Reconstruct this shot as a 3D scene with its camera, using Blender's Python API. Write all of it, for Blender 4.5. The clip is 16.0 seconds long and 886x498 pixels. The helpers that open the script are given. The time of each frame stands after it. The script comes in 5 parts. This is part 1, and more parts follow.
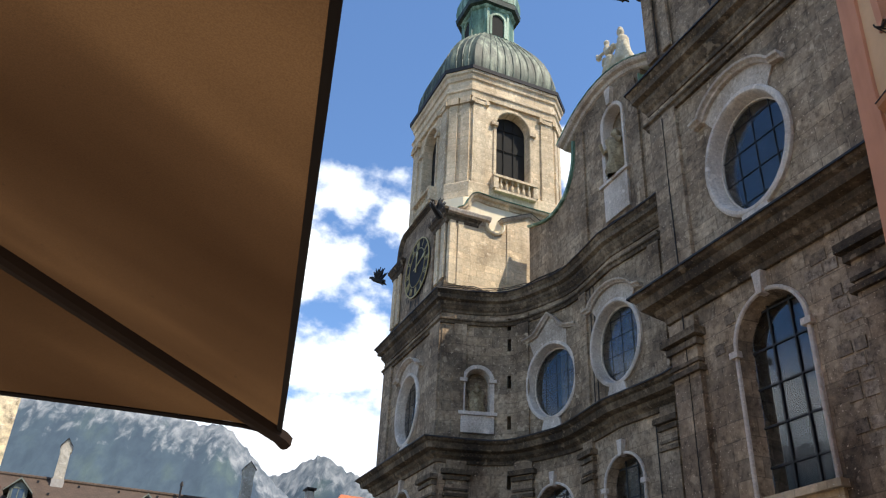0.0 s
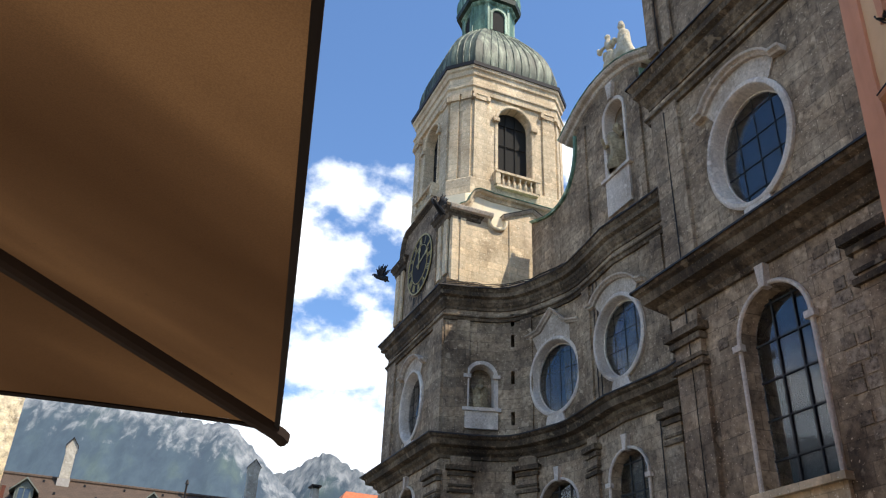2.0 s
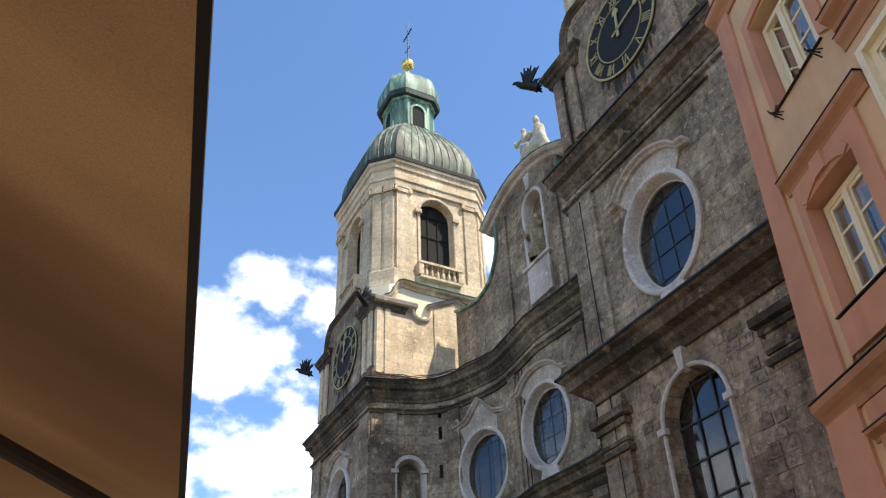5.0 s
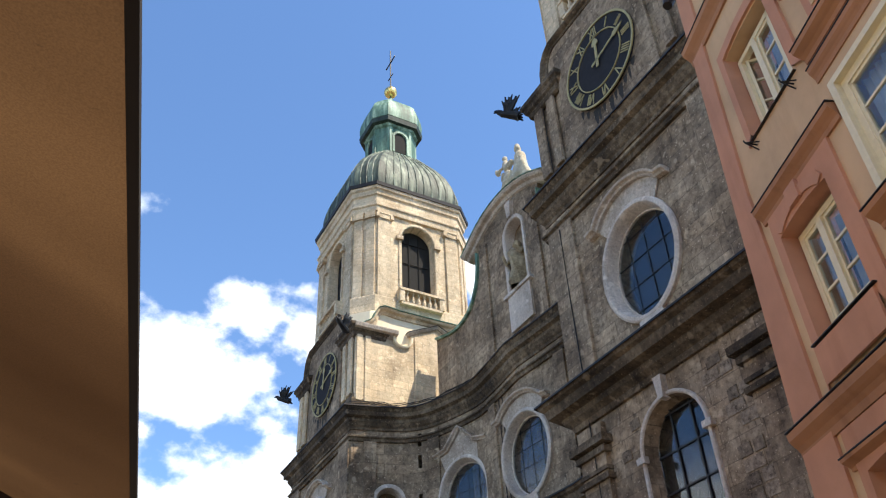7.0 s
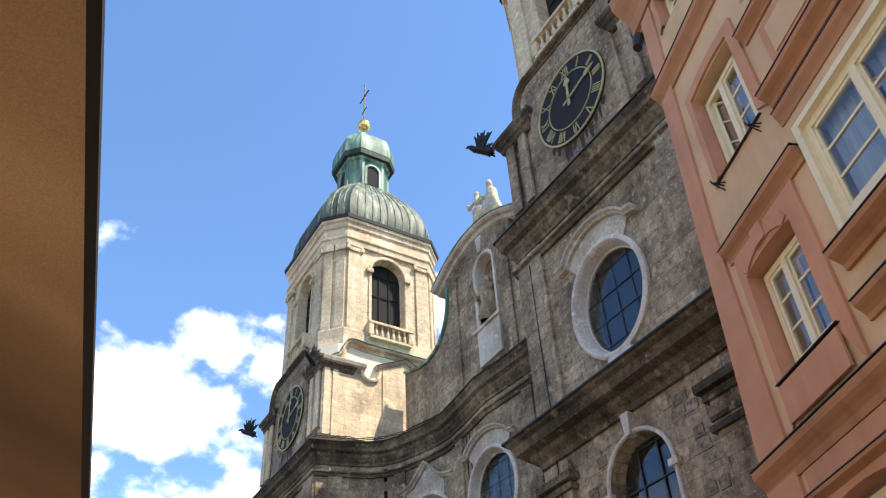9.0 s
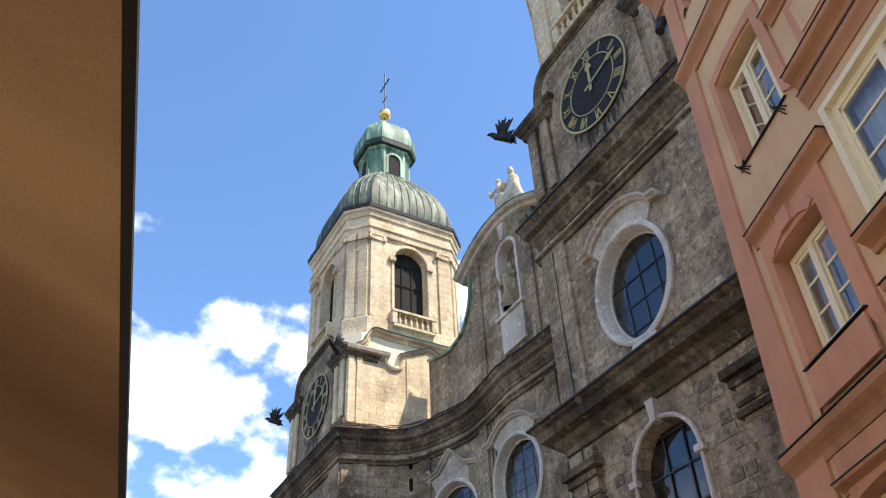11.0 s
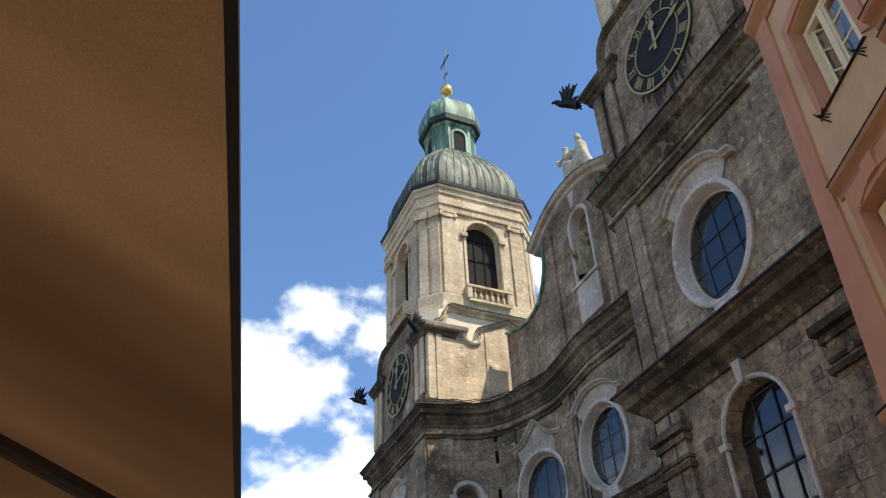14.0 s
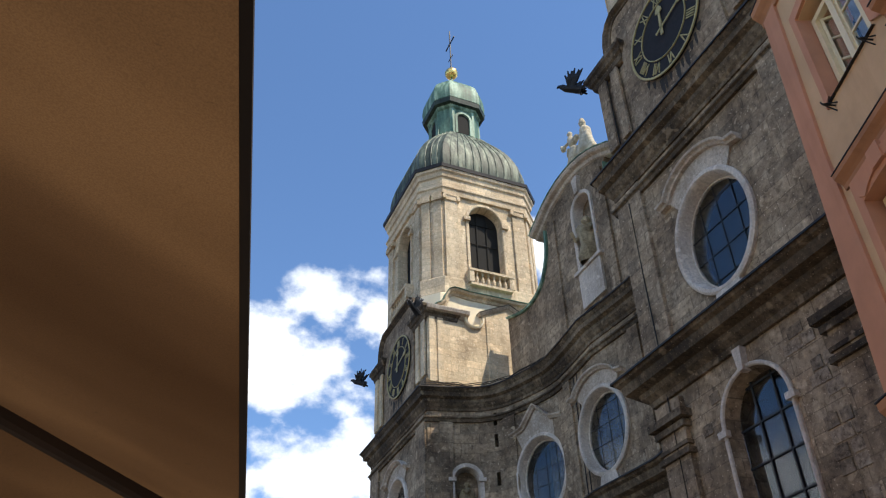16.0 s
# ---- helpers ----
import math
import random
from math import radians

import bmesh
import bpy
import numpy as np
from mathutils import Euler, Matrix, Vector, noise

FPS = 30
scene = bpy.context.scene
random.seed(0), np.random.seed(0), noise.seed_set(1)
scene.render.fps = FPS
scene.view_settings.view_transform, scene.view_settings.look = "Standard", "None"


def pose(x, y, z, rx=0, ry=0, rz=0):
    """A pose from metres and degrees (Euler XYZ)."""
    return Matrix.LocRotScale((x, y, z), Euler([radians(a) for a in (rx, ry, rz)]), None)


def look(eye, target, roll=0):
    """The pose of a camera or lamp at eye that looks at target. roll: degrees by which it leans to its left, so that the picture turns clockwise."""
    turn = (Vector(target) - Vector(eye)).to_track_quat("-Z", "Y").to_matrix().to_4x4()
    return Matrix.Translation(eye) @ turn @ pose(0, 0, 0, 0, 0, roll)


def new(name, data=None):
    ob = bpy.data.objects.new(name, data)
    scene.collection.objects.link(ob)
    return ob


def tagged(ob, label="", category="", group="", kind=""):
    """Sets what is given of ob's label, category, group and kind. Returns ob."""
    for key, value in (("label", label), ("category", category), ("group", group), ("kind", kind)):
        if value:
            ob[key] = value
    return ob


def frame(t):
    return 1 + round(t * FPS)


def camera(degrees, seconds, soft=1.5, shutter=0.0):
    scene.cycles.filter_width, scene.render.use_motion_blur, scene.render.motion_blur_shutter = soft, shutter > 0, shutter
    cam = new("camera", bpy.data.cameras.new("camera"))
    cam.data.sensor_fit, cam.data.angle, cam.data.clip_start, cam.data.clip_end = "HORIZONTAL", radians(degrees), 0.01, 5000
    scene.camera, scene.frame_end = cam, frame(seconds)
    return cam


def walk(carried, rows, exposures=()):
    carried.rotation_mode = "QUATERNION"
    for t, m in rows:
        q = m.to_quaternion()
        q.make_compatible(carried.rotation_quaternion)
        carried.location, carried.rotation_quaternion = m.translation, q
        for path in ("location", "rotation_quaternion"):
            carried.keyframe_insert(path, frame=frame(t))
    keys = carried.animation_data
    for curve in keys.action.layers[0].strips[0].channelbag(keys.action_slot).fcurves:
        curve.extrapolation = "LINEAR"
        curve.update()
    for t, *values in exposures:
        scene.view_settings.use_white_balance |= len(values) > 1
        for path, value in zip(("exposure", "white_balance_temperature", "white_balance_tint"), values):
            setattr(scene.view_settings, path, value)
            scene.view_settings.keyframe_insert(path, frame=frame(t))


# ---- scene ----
cam = camera(56.8, 16.0, 1.2)
PATH = [
    (0.0, pose(-0.055, 0.012, 1.602, 119.59, -2.423, -23.638)),
    (0.5, pose(-0.026, -0.001, 1.625, 120.574, -0.637, -21.78)),
    (1.0, pose(-0.033, 0.001, 1.625, 120.733, -0.635, -21.297)),
    (1.5, pose(-0.054, 0.009, 1.615, 119.643, -1.813, -21.115)),
    (2.0, pose(-0.037, 0.009, 1.602, 119.322, -2.055, -23.199)),
    (2.5, pose(-0.080, 0.023, 1.587, 117.854, -2.4, -22.275)),
    (3.0, pose(-0.101, 0.031, 1.578, 117.925, -4.408, -22.759)),
    (3.5, pose(-0.093, 0.020, 1.608, 120.167, -3.823, -24.129)),
    (4.0, pose(-0.054, 0.008, 1.623, 122.213, -1.219, -25.192)),
    (4.2, pose(-0.040, 0.007, 1.615, 122.955, -0.233, -25.637)),
    (6.3, pose(0.042, -0.009, 1.621, 127.649, 2.576, -28.057)),
    (6.5, pose(0.047, -0.010, 1.617, 127.538, 2.643, -28.043)),
    (7.0, pose(0.046, -0.010, 1.614, 127.507, 2.356, -28.116)),
    (7.5, pose(0.055, -0.012, 1.614, 129.324, 3.237, -30.46)),
    (8.0, pose(0.058, -0.012, 1.614, 129.981, 2.998, -32.639)),
    (8.5, pose(0.058, -0.012, 1.613, 130.305, 2.732, -31.124)),
    (9.0, pose(0.056, -0.012, 1.612, 129.77, 2.798, -30.389)),
    (11.5, pose(0.045, -0.009, 1.609, 129.055, 1.916, -28.0)),
    (12.0, pose(0.045, -0.009, 1.609, 129.061, 1.614, -27.181)),
    (12.5, pose(0.031, -0.006, 1.606, 128.995, 1.979, -26.721)),
    (13.0, pose(0.022, -0.005, 1.604, 129.246, 2.819, -24.859)),
    (13.5, pose(0.013, -0.003, 1.602, 129.258, 2.416, -23.115)),
    (14.0, pose(0.013, -0.003, 1.602, 127.477, 2.183, -22.571)),
    (14.5, pose(0.013, -0.003, 1.602, 126.429, 1.757, -24.017)),
    (15.0, pose(0.014, -0.003, 1.602, 126.183, 1.73, -23.585)),
    (15.5, pose(0.011, -0.002, 1.602, 126.052, 1.679, -23.075)),
    (16.0, pose(0.004, -0.001, 1.601, 126.319, 1.454, -22.92)),
]
walk(cam, PATH, exposures=[(0.0, 0.31), (2.5, 0.41), (3.5, 0.55), (4.2, 0.57), (6.3, 0.5), (8.0, 0.78), (9.2, 0.81), (11.5, 0.7), (12.5, 0.58), (13.0, 0.52), (14.0, 0.25), (16.0, 0.2)])

# ---- world, sun ----
SUN_ELEV, SUN_AZ = 56.4, 147.0            # degrees; azimuth clockwise from +y
world = bpy.data.worlds.new("sky")
scene.world = world
world.use_nodes = True
wt = world.node_tree
wt.nodes.clear()


def wnode(kind, **sets):
    n = wt.nodes.new(kind)
    for k, v in sets.items():
        n.inputs[int(k[1:])].default_value = v
    return n


w_out = wt.nodes.new("ShaderNodeOutputWorld")
w_bg = wt.nodes.new("ShaderNodeBackground")
w_sky = wt.nodes.new("ShaderNodeTexSky")
w_sky.sky_type, w_sky.sun_disc = "NISHITA", False
w_sky.sun_elevation, w_sky.sun_rotation = radians(SUN_ELEV), radians(SUN_AZ)
w_sky.altitude, w_sky.air_density, w_sky.dust_density, w_sky.ozone_density = 600, 1.0, 0.0, 3.2
w_geo = wt.nodes.new("ShaderNodeTexCoord")
w_sep = wt.nodes.new("ShaderNodeSeparateXYZ")
wt.links.new(w_geo.outputs["Generated"], w_sep.inputs[0])


def wmath(op, a, b=None):
    n = wt.nodes.new("ShaderNodeMath")
    n.operation = op
    for i, v in enumerate((a, b)):
        if v is None:
            continue
        if isinstance(v, (int, float)):
            n.inputs[i].default_value = v
        else:
            wt.links.new(v, n.inputs[i])
    return n.outputs[0]


az = wmath("MULTIPLY", wmath("ARCTAN2", w_sep.outputs[0], w_sep.outputs[1]), 57.29578)
el = wmath("MULTIPLY", wmath("ARCSINE", w_sep.outputs[2]), 57.29578)
# cumulus banks: azimuth, elevation, half widths in degrees
CLOUDS = [(7.0, 29.0, 5.5, 3.2), (10.5, 28.6, 5.2, 3.1), (13.6, 28.0, 3.6, 2.6), (9.0, 26.4, 6.5, 1.8), (15.3, 32.6, 4.0, 1.7), (18.4, 31.6, 3.2, 1.9),
          (7.0, 24.0, 2.0, 1.5), (11.2, 22.6, 3.8, 1.7), (13.4, 20.6, 5.5, 2.4), (17.6, 22.4, 2.6, 2.2), (16.2, 25.6, 1.5, 0.7), (14.6, 16.0, 12.0, 3.8), (5.0, 18.0, 7.0, 6.0),
          (32.3, 35.4, 1.6, 2.6), (3.8, 38.6, 0.7, 0.5), (1.0, 30.0, 4.0, 3.0),
          # out-of-view banks, added; the one at -48 mirrors in the arched glass
          (70.0, 18.0, 20.0, 6.0), (200.0, 40.0, 40.0, 12.0), (120.0, 30.0, 26.0, 8.0),
          (-48.0, 14.0, 26.0, 8.0), (-140.0, 35.0, 26.0, 14.0)]
total = None
for a0, e0, aw, ew in CLOUDS:
    da = wmath("DIVIDE", wmath("SUBTRACT", az, a0), aw)
    de = wmath("DIVIDE", wmath("SUBTRACT", el, e0), ew)
    rr = wmath("ADD", wmath("MULTIPLY", da, da), wmath("MULTIPLY", de, de))
    blob = wmath("MULTIPLY", wmath("SUBTRACT", 1.0, wmath("SQRT", rr)), min(aw, ew, 4.0) * 0.5)
    blob = wmath("MAXIMUM", blob, -2.0)
    total = blob if total is None else wmath("MAXIMUM", total, blob)
w_map = wt.nodes.new("ShaderNodeMapping")
w_map.inputs["Scale"].default_value = (1.0, 1.0, 1.35)
wt.links.new(w_geo.outputs["Generated"], w_map.inputs[0])
puffs = wt.nodes.new("ShaderNodeTexNoise")
puffs.inputs["Scale"].default_value, puffs.inputs["Detail"].default_value, puffs.inputs["Roughness"].default_value = 15.0, 9.0, 0.56
wt.links.new(w_map.outputs[0], puffs.inputs["Vector"])
body = wmath("ADD", wmath("MULTIPLY", total, 1.5), wmath("MULTIPLY", wmath("SUBTRACT", puffs.outputs["Fac"], 0.49), 5.0))
w_ramp = wt.nodes.new("ShaderNodeMapRange")
w_ramp.interpolation_type = "SMOOTHSTEP"
w_ramp.inputs[1].default_value, w_ramp.inputs[2].default_value = -0.15, 1.05
wt.links.new(body, w_ramp.inputs[0])
w_shade = wt.nodes.new("ShaderNodeTexNoise")
w_shade.inputs["Scale"].default_value, w_shade.inputs["Detail"].default_value = 7.0, 4.0
wt.links.new(w_map.outputs[0], w_shade.inputs["Vector"])
w_tone = wt.nodes.new("ShaderNodeValToRGB")
w_tone.color_ramp.elements[0].position, w_tone.color_ramp.elements[0].color = 0.34, (6.0, 6.6, 7.4, 1)
w_tone.color_ramp.elements[1].position, w_tone.color_ramp.elements[1].color = 0.55, (8.2, 8.5, 8.9, 1)
wt.links.new(w_shade.outputs["Fac"], w_tone.inputs[0])
w_mix = wt.nodes.new("ShaderNodeMixRGB")
wt.links.new(w_ramp.outputs[0], w_mix.inputs[0])
w_tint = wt.nodes.new("ShaderNodeMixRGB")
w_tint.blend_type = "MULTIPLY"
w_tint.inputs[0].default_value, w_tint.inputs[2].default_value = 1.0, (1.16, 1.31, 1.42, 1)
wt.links.new(w_sky.outputs[0], w_tint.inputs[1])
wt.links.new(w_tint.outputs[0], w_mix.inputs[1])
wt.links.new(w_tone.outputs[0], w_mix.inputs[2])
wt.links.new(w_mix.outputs[0], w_bg.inputs[0])
w_bg.inputs[1].default_value = 0.138
wt.links.new(w_bg.outputs[0], w_out.inputs[0])

sun_data = bpy.data.lights.new("sun", "SUN")
sun_data.energy, sun_data.angle, sun_data.color = 5.0, radians(0.53), (1.0, 0.89, 0.72)
sun = new("sun", sun_data)
toward = Vector((math.sin(radians(SUN_AZ)) * math.cos(radians(SUN_ELEV)), math.cos(radians(SUN_AZ)) * math.cos(radians(SUN_ELEV)), math.sin(radians(SUN_ELEV))))
sun.matrix_world = look(toward * 100, (0, 0, 0))


# ---- materials ----
class Mat:
    """A node material with small shortcuts."""

    def __init__(self, name, rough=0.8, metal=0.0):
        self.m = bpy.data.materials.new(name)
        self.m.use_nodes = True
        self.t = self.m.node_tree
        self.b = self.t.nodes["Principled BSDF"]
        self.out = self.t.nodes["Material Output"]
        self.b.inputs["Roughness"].default_value, self.b.inputs["Metallic"].default_value = rough, metal
        self.tc = self.t.nodes.new("ShaderNodeTexCoord")

    def link(self, a, b):
        self.t.links.new(a, b)

    def geo(self):
        return self.t.nodes.new("ShaderNodeNewGeometry").outputs["Position"]

    def noise(self, scale, detail=5.0, rough=0.55, stretch=(1, 1, 1), coord=None, distort=0.0):
        mp = self.t.nodes.new("ShaderNodeMapping")
        mp.inputs["Scale"].default_value = stretch
        self.link(coord or self.geo(), mp.inputs[0])
        n = self.t.nodes.new("ShaderNodeTexNoise")
        n.inputs["Scale"].default_value, n.inputs["Detail"].default_value = scale, detail
        n.inputs["Roughness"].default_value, n.inputs["Distortion"].default_value = rough, distort
        self.link(mp.outputs[0], n.inputs["Vector"])
        return n.outputs["Fac"]

    def ramp(self, fac, stops):
        r = self.t.nodes.new("ShaderNodeValToRGB")
        e = r.color_ramp.elements
        while len(e) < len(stops):
            e.new(0.5)
        for k, (p, c) in enumerate(stops):
            e[k].position, e[k].color = p, (*c, 1) if len(c) == 3 else c
        self.link(fac, r.inputs[0])
        return r.outputs[0]

    def mix(self, fac, a, b, mode="MIX"):
        n = self.t.nodes.new("ShaderNodeMixRGB")
        n.blend_type = mode
        for i, v in enumerate((fac, a, b)):
            if isinstance(v, (int, float)):
                n.inputs[i].default_value = v
            elif isinstance(v, tuple):
                n.inputs[i].default_value = (*v, 1)
            else:
                self.link(v, n.inputs[i])
        return n.outputs[0]

    def bump(self, height, strength=0.3, dist=0.02):
        n = self.t.nodes.new("ShaderNodeBump")
        n.inputs["Strength"].default_value, n.inputs["Distance"].default_value = strength, dist
        self.link(height, n.inputs["Height"])
        self.link(n.outputs[0], self.b.inputs["Normal"])
        return self

    def color(self, c):
        if isinstance(c, tuple):
            self.b.inputs["Base Color"].default_value = (*c, 1)
        else:
            self.link(c, self.b.inputs["Base Color"])
        return self

    def random(self):
        return self.t.nodes.new("ShaderNodeObjectInfo").outputs["Random"]


def stone(name, dark, mid, light, grain=9.0, pits=0.6, streak=0.35, joints=None):
    m = Mat(name, 0.9)
    big = m.noise(0.55, 6.0, 0.6)
    fine = m.noise(grain, 8.0, 0.7)
    base = m.ramp(big, [(0.32, dark), (0.5, mid), (0.7, light)])
    spots = m.ramp(fine, [(0.36, (0.22, 0.20, 0.18)), (0.45, (0.75, 0.73, 0.71)), (0.54, (1.0, 1.0, 1.0)), (0.66, (1.55, 1.52, 1.45))])
    c = m.mix(pits, base, m.mix(1.0, base, spots, "MULTIPLY"))
    wash = m.noise(1.6, 5.0, 0.6, (1.0, 1.0, 0.12))
    c = m.mix(streak, c, m.mix(1.0, c, m.ramp(wash, [(0.36, (0.45, 0.42, 0.38)), (0.55, (1, 1, 1))]), "MULTIPLY"))
    blotch = m.noise(2.6, 3.0, 0.5)
    c = m.mix(m.ramp(blotch, [(0.62, (0, 0, 0)), (0.68, (0.5, 0.5, 0.5))]), c, tuple(min(1.0, v * 1.25) for v in light))
    height = fine
    if joints:
        wide, tall, dark_line, low = joints
        sep = m.t.nodes.new("ShaderNodeSeparateXYZ")
        m.link(m.geo(), sep.inputs[0])
        add = m.t.nodes.new("ShaderNodeMath")
        add.operation = "ADD"
        m.link(sep.outputs[0], add.inputs[0])
        m.link(sep.outputs[1], add.inputs[1])
        com = m.t.nodes.new("ShaderNodeCombineXYZ")
        m.link(add.outputs[0], com.inputs[0])
        m.link(sep.outputs[2], com.inputs[1])
        br = m.t.nodes.new("ShaderNodeTexBrick")
        br.inputs["Scale"].default_value, br.inputs["Mortar Size"].default_value, br.inputs["Mortar Smooth"].default_value = 1.0, 0.014, 0.3
        br.inputs["Brick Width"].default_value, br.inputs["Row Height"].default_value = wide, tall
        br.inputs["Color1"].default_value, br.inputs["Color2"].default_value = (1.94 - low, 1.9 - low, 1.85 - low, 1), (low, low * 0.985, low * 0.97, 1)
        br.inputs["Mortar"].default_value = (dark_line, dark_line * 0.97, dark_line * 0.93, 1)
        m.link(com.outputs[0], br.inputs["Vector"])
        c = m.mix(1.0, c, br.outputs["Color"], "MULTIPLY")
    flecks = m.noise(grain * 3.1, 3.0, 0.5)
    c = m.mix(m.ramp(flecks, [(0.66, (0, 0, 0)), (0.71, (0.7, 0.7, 0.7))]), c, tuple(min(1.0, v * 1.7) for v in light))
    m.color(c)
    m.bump(height, 0.6, 0.06)
    return m.m


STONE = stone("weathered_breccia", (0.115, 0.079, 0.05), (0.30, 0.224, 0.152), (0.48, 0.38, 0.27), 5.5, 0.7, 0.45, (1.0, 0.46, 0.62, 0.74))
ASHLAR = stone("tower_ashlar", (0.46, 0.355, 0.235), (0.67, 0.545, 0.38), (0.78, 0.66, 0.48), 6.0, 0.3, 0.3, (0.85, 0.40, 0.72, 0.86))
CORNICE = stone("sooty_cornice_stone", (0.026, 0.017, 0.010), (0.098, 0.068, 0.04), (0.28, 0.21, 0.138), 7.0, 0.8, 0.7)
PALE = stone("pale_window_stone", (0.45, 0.38, 0.32), (0.62, 0.54, 0.47), (0.72, 0.645, 0.565), 12.0, 0.35, 0.3)
HOOD = stone("weathered_hood_stone", (0.36, 0.29, 0.23), (0.54, 0.455, 0.375), (0.64, 0.56, 0.47), 10.0, 0.45, 0.35)
OCHRE_STONE = stone("ochre_statue_stone", (0.20, 0.15, 0.085), (0.34, 0.27, 0.165), (0.46, 0.38, 0.25), 8.0, 0.5, 0.3)
STATUE = stone("statue_marble", (0.40, 0.34, 0.24), (0.58, 0.52, 0.40), (0.66, 0.61, 0.50), 3.0, 0.3, 0.5)


def copper(name, green, brown, pale):
    m = Mat(name, 0.6, 0.0)
    m.b.inputs["Specular IOR Level"].default_value = 0.3
    run = m.noise(2.2, 6.0, 0.65, (1, 1, 0.12))
    c = m.ramp(run, [(0.3, brown), (0.5, green), (0.7, pale)])
    c = m.mix(0.5, c, m.mix(1.0, c, m.ramp(m.noise(6.0), [(0.35, (0.6, 0.6, 0.6)), (0.6, (1.1, 1.1, 1.1))]), "MULTIPLY"))
    m.color(c)
    m.bump(m.noise(3.0), 0.2, 0.03)
    return m.m


COPPER_DOME = copper("weathered_copper_sheet", (0.085, 0.105, 0.078), (0.016, 0.02, 0.016), (0.33, 0.37, 0.27))
COPPER_DARK = copper("dark_copper_rim", (0.028, 0.045, 0.036), (0.012, 0.016, 0.014), (0.06, 0.09, 0.07))
COPPER_GREEN = copper("verdigris_copper", (0.13, 0.23, 0.165), (0.045, 0.075, 0.055), (0.40, 0.54, 0.41))


def plain(name, c, rough=0.6, metal=0.0, spread=0.18, scale=5.0):
    m = Mat(name, rough, metal)
    n = m.noise(scale, 6.0, 0.6)
    m.color(m.ramp(n, [(0.3, tuple(v * (1 - spread) for v in c)), (0.7, tuple(min(1, v * (1 + spread)) for v in c))]))
    m.bump(n, 0.12, 0.01)
    return m.m


IRON = plain("dark_iron", (0.02, 0.02, 0.022), 0.55, 0.6)
GOLD = plain("gilded_metal", (0.85, 0.60, 0.20), 0.32, 1.0, 0.1)
GILT = plain("faded_gilt_paint", (0.46, 0.37, 0.16), 0.5, 0.3, 0.2)
CLOCK_BLACK = plain("clock_face_black", (0.014, 0.014, 0.018), 0.95, 0.0, 0.3)
SOOT = plain("black_soot_crust", (0.03, 0.027, 0.025), 0.9, 0.0, 0.4, 14.0)
# near-black colour of the sheets that stand in for unlit insides
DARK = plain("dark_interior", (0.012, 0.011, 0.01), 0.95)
LEAD = plain("lead_glazing_bars", (0.03, 0.03, 0.032), 0.6, 0.3)


def stucco(name, c, streak=(0.75, 0.68, 0.62)):
    m = Mat(name, 0.9)
    big = m.noise(0.9, 5.0, 0.6)
    base = m.ramp(big, [(0.3, tuple(v * 0.85 for v in c)), (0.65, tuple(min(1, v * 1.1) for v in c))])
    wash = m.noise(2.2, 6.0, 0.6, (1, 1, 0.12))
    base = m.mix(m.ramp(wash, [(0.52, (0, 0, 0)), (0.75, (0.55, 0.55, 0.55))]), base, m.mix(1.0, base, streak, "MULTIPLY"))
    m.color(base)
    m.bump(m.noise(40.0, 4.0), 0.25, 0.006)
    return m.m


PINK = stucco("salmon_pink_stucco", (0.53, 0.255, 0.155))
BEIGE = stucco("beige_pink_stucco", (0.60, 0.40, 0.235))
RUST = stucco("terracotta_moulding", (0.40, 0.19, 0.098), (0.4, 0.32, 0.28))
CREAM = plain("cream_window_paint", (0.78, 0.68, 0.46), 0.5, 0.0, 0.06, 12.0)
TAR = plain("dark_sheet_metal", (0.025, 0.02, 0.018), 0.5, 0.4)
OCHRE = stucco("sunlit_ochre_plaster", (0.62, 0.50, 0.34))
CREAM_PLASTER = stucco("cream_tower_plaster", (0.78, 0.68, 0.50))
WHITE_PLASTER = stucco("white_chimney_plaster", (0.72, 0.69, 0.63))
CURTAIN = plain("white_net_curtain", (0.72, 0.74, 0.78), 0.9, 0.0, 0.1, 3.0)


def glass_mat(name, tint):
    m = Mat(name, 0.04)
    m.b.inputs["Base Color"].default_value = (*tint, 1)
    m.b.inputs["Transmission Weight"].default_value = 1.0
    m.b.inputs["IOR"].default_value = 1.5
    m.bump(m.noise(1.3, 2.0), 0.12, 0.02)
    return m.m


GLASS = glass_mat("old_window_glass", (0.75, 0.82, 0.88))


# ---- mesh helpers ----
def mesh_of(bm, material, name, smooth=False):
    bmesh.ops.recalc_face_normals(bm, faces=bm.faces)
    me = bpy.data.meshes.new(name)
    bm.to_mesh(me)
    bm.free()
    mats = material if isinstance(material, (list, tuple)) else [material]
    for k in mats:
        me.materials.append(k)
    if smooth:
        for p in me.polygons:
            p.use_smooth = True
        me.set_sharp_from_angle(angle=radians(32))
    return me


def part(name, bm, material, parent=None, label="", smooth=False):
    ob = new(name, mesh_of(bm, material, name, smooth))
    if parent is not None:
        ob.parent = parent
    if label:
        ob["label"] = label
    return ob


def shared(name, me, m, parent):
    ob = new(name, me)
    ob.parent = parent
    ob.matrix_basis = m
    return ob


def thing(name, label, category, at=(0, 0, 0), group="", kind=""):
    e = new(name)
    e.empty_display_size = 0.2
    e.location = at
    return tagged(e, label, category, group, kind)


